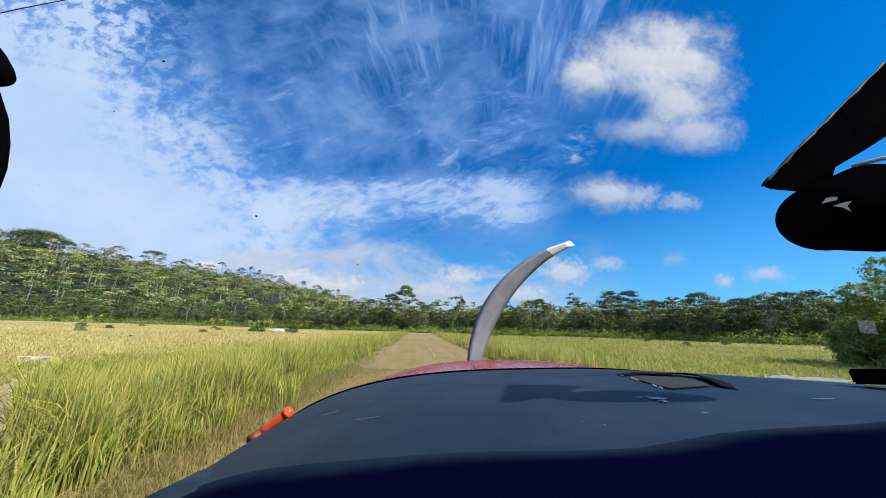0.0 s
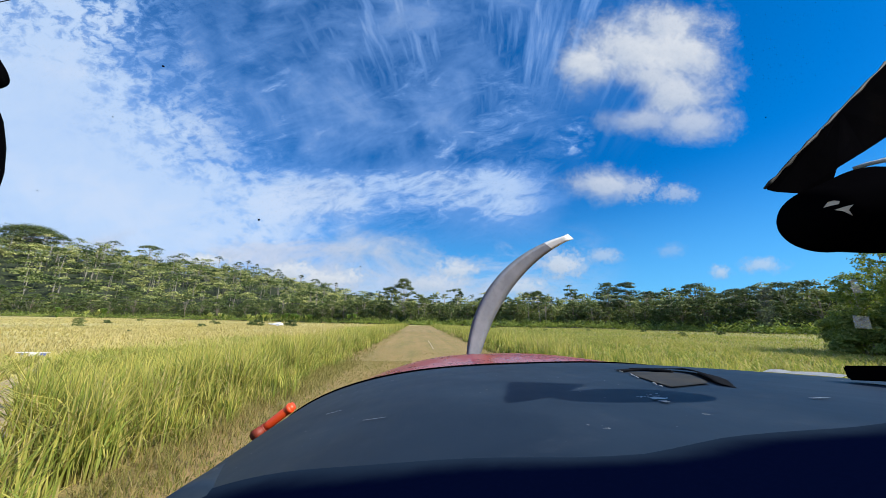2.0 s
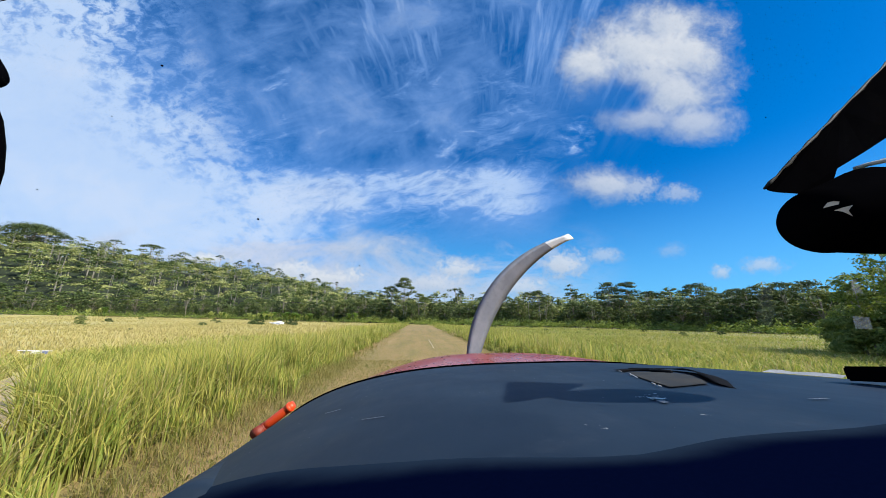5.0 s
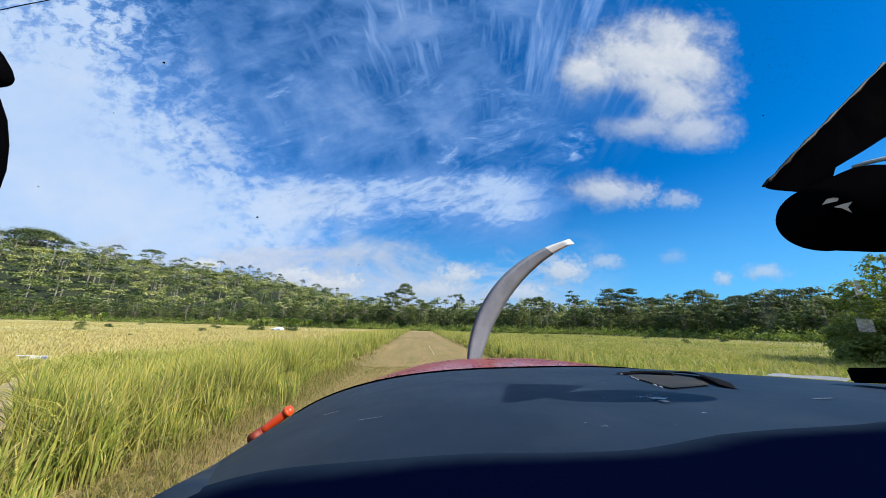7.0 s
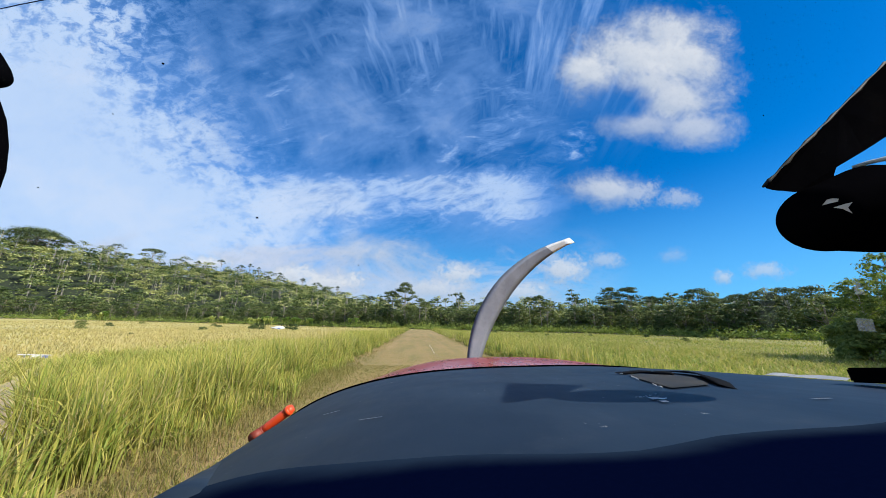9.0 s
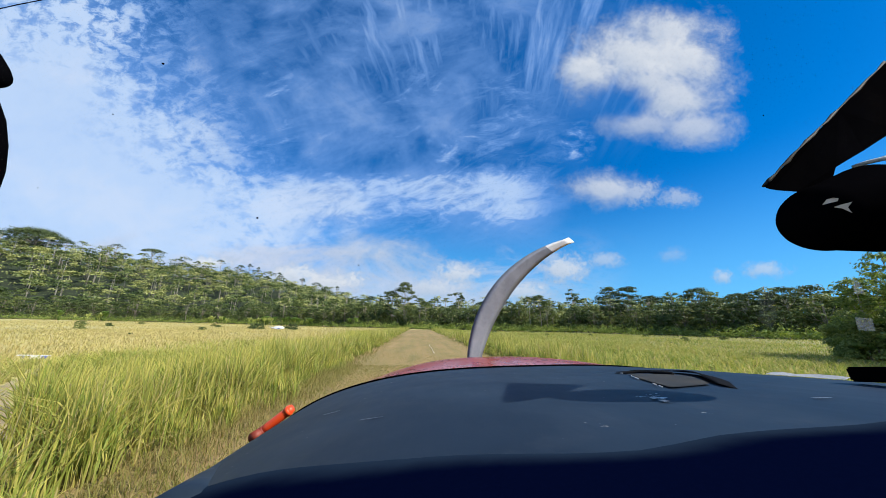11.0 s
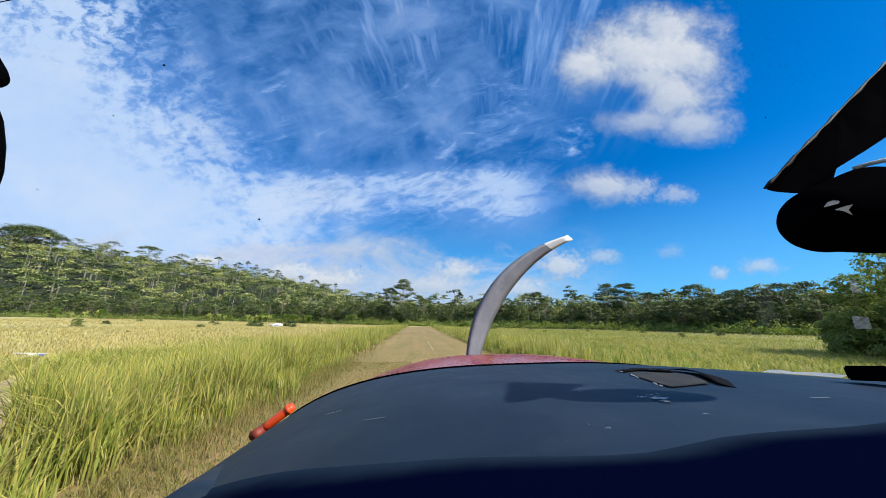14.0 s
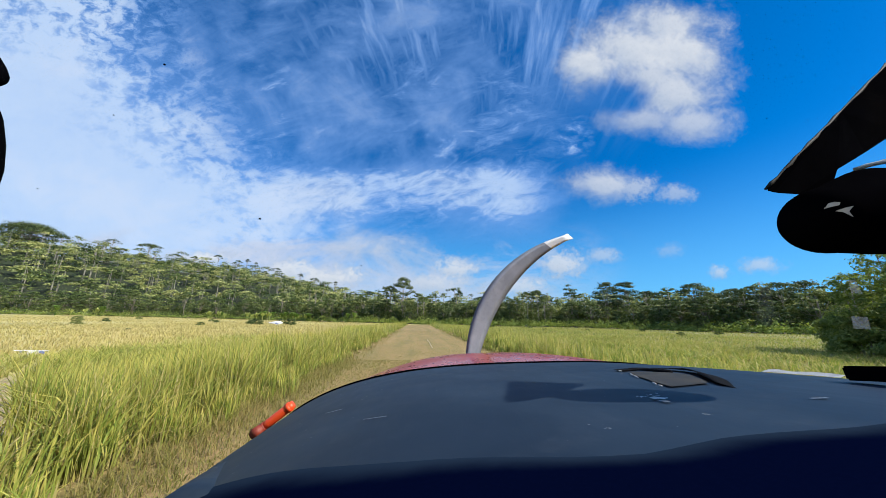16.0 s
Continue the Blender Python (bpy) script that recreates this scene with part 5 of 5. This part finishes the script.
    for spots in (((0.2809, 0.1727, 0.0857), (0.2839, 0.1715, 0.0896), (0.2880, 0.1708, 0.0908), (0.2925, 0.1706, 0.0905), (0.2918, 0.1711, 0.0885), (0.2867, 0.1718, 0.0873)),
                  ((0.2888, 0.1724, 0.0843), (0.2958, 0.1713, 0.0867), (0.3021, 0.1704, 0.0883), (0.2991, 0.1716, 0.0844), (0.3023, 0.1723, 0.0806), (0.2985, 0.1722, 0.0822), (0.2951, 0.1721, 0.0836))):
        bm = bmesh.new()
        bm.faces.new([bm.verts.new(ahead(*c)) for c in spots])
        part("paint_chip", bm, BARE_METAL, pad, "pale patch where the black paint is worn off")
    for k, turn in enumerate((0.0, 0.9)):
        at = mid + d * (0.012 + 0.012 * k) * FAR
        ring = [at + Vector((0.0, 0.0, 1.0)) * (0.0395 + 0.0008 * k) * FAR * math.cos(q) + Vector((0.35, -0.94, 0)) * (0.0395 + 0.0008 * k) * FAR * math.sin(q) for q in np.linspace(-0.2 + turn * 0.2, 1.5, 10)]
        tube("tie_cord", ring, [0.002] * 10, WHITE_PAINT, pad, 6, "pale cord tied round the tube")
    # swelling fairing along the nose's lower side
    tube("side_fairing", [eye(-0.2324, 0.6000, -0.2050), eye(-0.2330, 0.5300, -0.2075), eye(-0.2256, 0.4600, -0.1992), eye(-0.2134, 0.3900, -0.1861), eye(-0.1908, 0.3200, -0.1675), eye(-0.1682, 0.2600, -0.1502)], [0.014, 0.022, 0.028, 0.03, 0.03, 0.03], BLACK_PAINT, root, 24)
    # dark sheet painting the shadow on the panel's near end
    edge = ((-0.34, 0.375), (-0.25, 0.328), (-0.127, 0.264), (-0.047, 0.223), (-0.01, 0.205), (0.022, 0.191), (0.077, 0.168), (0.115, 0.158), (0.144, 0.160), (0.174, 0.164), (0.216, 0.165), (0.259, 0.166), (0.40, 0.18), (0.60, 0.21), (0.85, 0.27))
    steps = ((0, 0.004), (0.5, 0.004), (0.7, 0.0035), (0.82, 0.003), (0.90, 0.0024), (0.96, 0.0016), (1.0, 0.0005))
    # each corner's share of the depth fades the painted shadow out
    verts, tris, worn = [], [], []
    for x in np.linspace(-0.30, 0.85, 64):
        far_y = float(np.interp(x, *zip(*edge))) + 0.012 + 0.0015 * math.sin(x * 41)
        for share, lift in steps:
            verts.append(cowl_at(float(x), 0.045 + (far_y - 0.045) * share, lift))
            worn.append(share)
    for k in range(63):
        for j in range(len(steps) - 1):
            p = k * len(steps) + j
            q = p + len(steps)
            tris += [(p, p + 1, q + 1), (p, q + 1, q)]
    part("coaming", mesh_of("coaming", verts, tris, SHADOW_SHEET, worn, True), None, root, "dark blue-black sheet painted as the shadow on the near panel, fading at its border")
    # the brace on the other side shows its end and a loop of tube
    tube("brace_end", [eye(-0.6157, 0.2729, 0.3432), eye(-0.5126, 0.2741, 0.3057), eye(-0.4776, 0.2789, 0.2757), eye(-0.4589, 0.2826, 0.2555), eye(-0.4471, 0.2852, 0.2413), eye(-0.4401, 0.2863, 0.2348), eye(-0.4354, 0.287, 0.2304)], [0.017, 0.017, 0.017, 0.0165, 0.015, 0.012, 0.006], BLACK_TRIM, root, 18)
    tube("brace_loop", [eye(-0.5045, 0.2847, 0.2617), eye(-0.4659, 0.292, 0.2207), eye(-0.4560, 0.2978, 0.1949), eye(-0.4530, 0.3036, 0.1712), eye(-0.4545, 0.3097, 0.1475), eye(-0.4628, 0.317, 0.1215), eye(-0.4989, 0.3304, 0.0798)], [0.017] * 7, BLACK_TRIM, root, 18)
    tube("aerial_wire", [eye(*(-1.3855, 0.8164, 0.8921)), eye(*(-1.2504, 0.7976, 0.9233)), eye(*(-1.0815, 0.7752, 0.9581))], [0.0012, 0.0012, 0.0012], BLACK_TRIM, root, 6)
    # windshield pane with dirt spots and painted pale reflections
    bm = bmesh.new()
    corners = [bm.verts.new(eye(x, 0.60 - 0.98 * v, -0.10 + 0.72 * v)) for x, v in ((-1.25, 0.12), (1.6, 0.12), (1.6, 1.0), (-1.25, 1.0))]
    bm.faces.new(corners)
    pane = part("windshield", bm, CLEAR, root, "clear scratched windshield")
    pane.visible_shadow = False
    for x, y, z, r in (
        (-0.2024, 0.2015, 0.1888, 0.00093),
        (-0.1757, 0.3143, 0.1063, 0.00114),
        (-0.2618, 0.2345, 0.1651, 0.00053),
        (-0.0757, 0.3661, 0.0683, 0.00075),
        (0.3029, 0.2050, 0.1869, 0.00056),
        (-0.3734, 0.2956, 0.1209, 0.00060),
        (-0.0938, 0.2726, 0.1363, 0.00043),
    ):
        bm = bmesh.new()
        bmesh.ops.create_icosphere(bm, subdivisions=1, radius=r)
        bmesh.ops.scale(bm, vec=(1.1, 0.8, 0.9), verts=bm.verts)
        bmesh.ops.translate(bm, vec=eye(x, y, z), verts=bm.verts)
        part("dirt_spot", bm, BLACK_TRIM, pane)
    # two milky quads stand in for pale reflections in the pane
    for corners in (((0.6917, 0.4305, 0.0228), (0.7247, 0.4323, 0.0216), (0.7684, 0.4586, 0.0024), (0.7339, 0.4577, 0.003)), ((0.6035, 0.367, 0.0693), (0.6098, 0.365, 0.0707), (0.6551, 0.3885, 0.0536), (0.6343, 0.387, 0.0547))):
        bm = bmesh.new()
        bm.faces.new([bm.verts.new(eye(*c)) for c in corners])
        part("sticker", bm, REFLECTION, pane, "milky patch painted as a reflection in the windshield").visible_shadow = False
    # one fainter, five-cornered pale patch on the pane
    bm = bmesh.new()
    bm.faces.new([bm.verts.new(eye(*c)) for c in ((0.4716, 0.374, 0.0657), (0.4956, 0.3806, 0.0609), (0.5615, 0.4343, 0.0214), (0.5788, 0.4601, 0.0024), (0.5362, 0.4418, 0.0159))])
    part("smudge", bm, PALE_BLUR, pane, "pale half-clear patch on the windshield").visible_shadow = False
    # door posts, roof and side walls round the camera
    for side in (1, -1):
        x0, x1 = (1.12, 0.95) if side > 0 else (-0.47, -0.35)
        tube("door_post", [eye(x0, -0.10, -0.25), eye(x0, -0.15, 0.05), eye(x1, -0.42, 0.62)], [0.03, 0.028, 0.028], BLACK_TRIM, root, 10)
        part("cabin_side", box_bm(0.03, 2.3, 1.0, 0.01, eye(x0 + 0.02 * side, -1.27, -0.54)), RED_PAINT, root)
    part("roof", box_bm(1.66, 2.0, 0.05, 0.02, eye(0.33, -1.44, 0.66)), RED_PAINT, root)
    part("rear_wall", box_bm(1.56, 0.04, 1.7, 0.01, eye(0.33, -2.45, -0.15)), BLACK_TRIM, root)
    part("cabin_floor", box_bm(1.56, 2.4, 0.04, 0.01, eye(0.33, -1.25, -1.02)), BLACK_TRIM, root)
    part("wing", foil(((-5.3, 0.95), (-5.0, 1.2), (-3.4, 1.5), (3.4, 1.5), (5.0, 1.2), (5.3, 0.95)), 0.15, eye(0.33, -0.47, 0.77)), RED_PAINT, root, "long high red wing", True)
    tube("tail_boom", [eye(0.33, -2.4, -0.25), eye(0.33, -4.5, -0.1), eye(0.33, -6.2, 0.05)], [0.62, 0.35, 0.12], RED_PAINT, root, 18)
    part("tailplane", foil(((-1.7, 0.45), (-1.5, 0.6), (0.0, 0.9), (1.5, 0.6), (1.7, 0.45)), 0.10, eye(0.33, -5.55, 0.1)), RED_PAINT, root, "", True)
    part("fin", foil(((-0.1, 1.1), (0.6, 0.9), (1.15, 0.55), (1.25, 0.4)), 0.09, eye(0.33, -5.35, 0.1), True), RED_PAINT, root, "", True)
    part("belly", box_bm(1.1, 1.45, 0.45, 0.12, eye(0.35, 0.85, -0.70)), RED_PAINT, root)
    for x, y in ((-0.75, -0.9), (1.41, -0.9), (0.33, 1.0)):
        wheel = tube("wheel", [Vector((x - 0.11, y, 0.31)), Vector((x - 0.09, y, 0.31)), Vector((x + 0.09, y, 0.31)), Vector((x + 0.11, y, 0.31))], [0.24, 0.29, 0.29, 0.24], RUBBER, root, 24, "black rubber tyre")
        tube("hub", [Vector((x - 0.115, y, 0.31)), Vector((x + 0.115, y, 0.31))], [0.12, 0.12], BARE_METAL, wheel, 14)
        tube("gear_leg", [Vector((x, y, 0.4)), Vector((0.33 + (x - 0.33) * 0.5, y, 1.05))], [0.045, 0.06], BARE_METAL, root, 10)


fittings(plane)
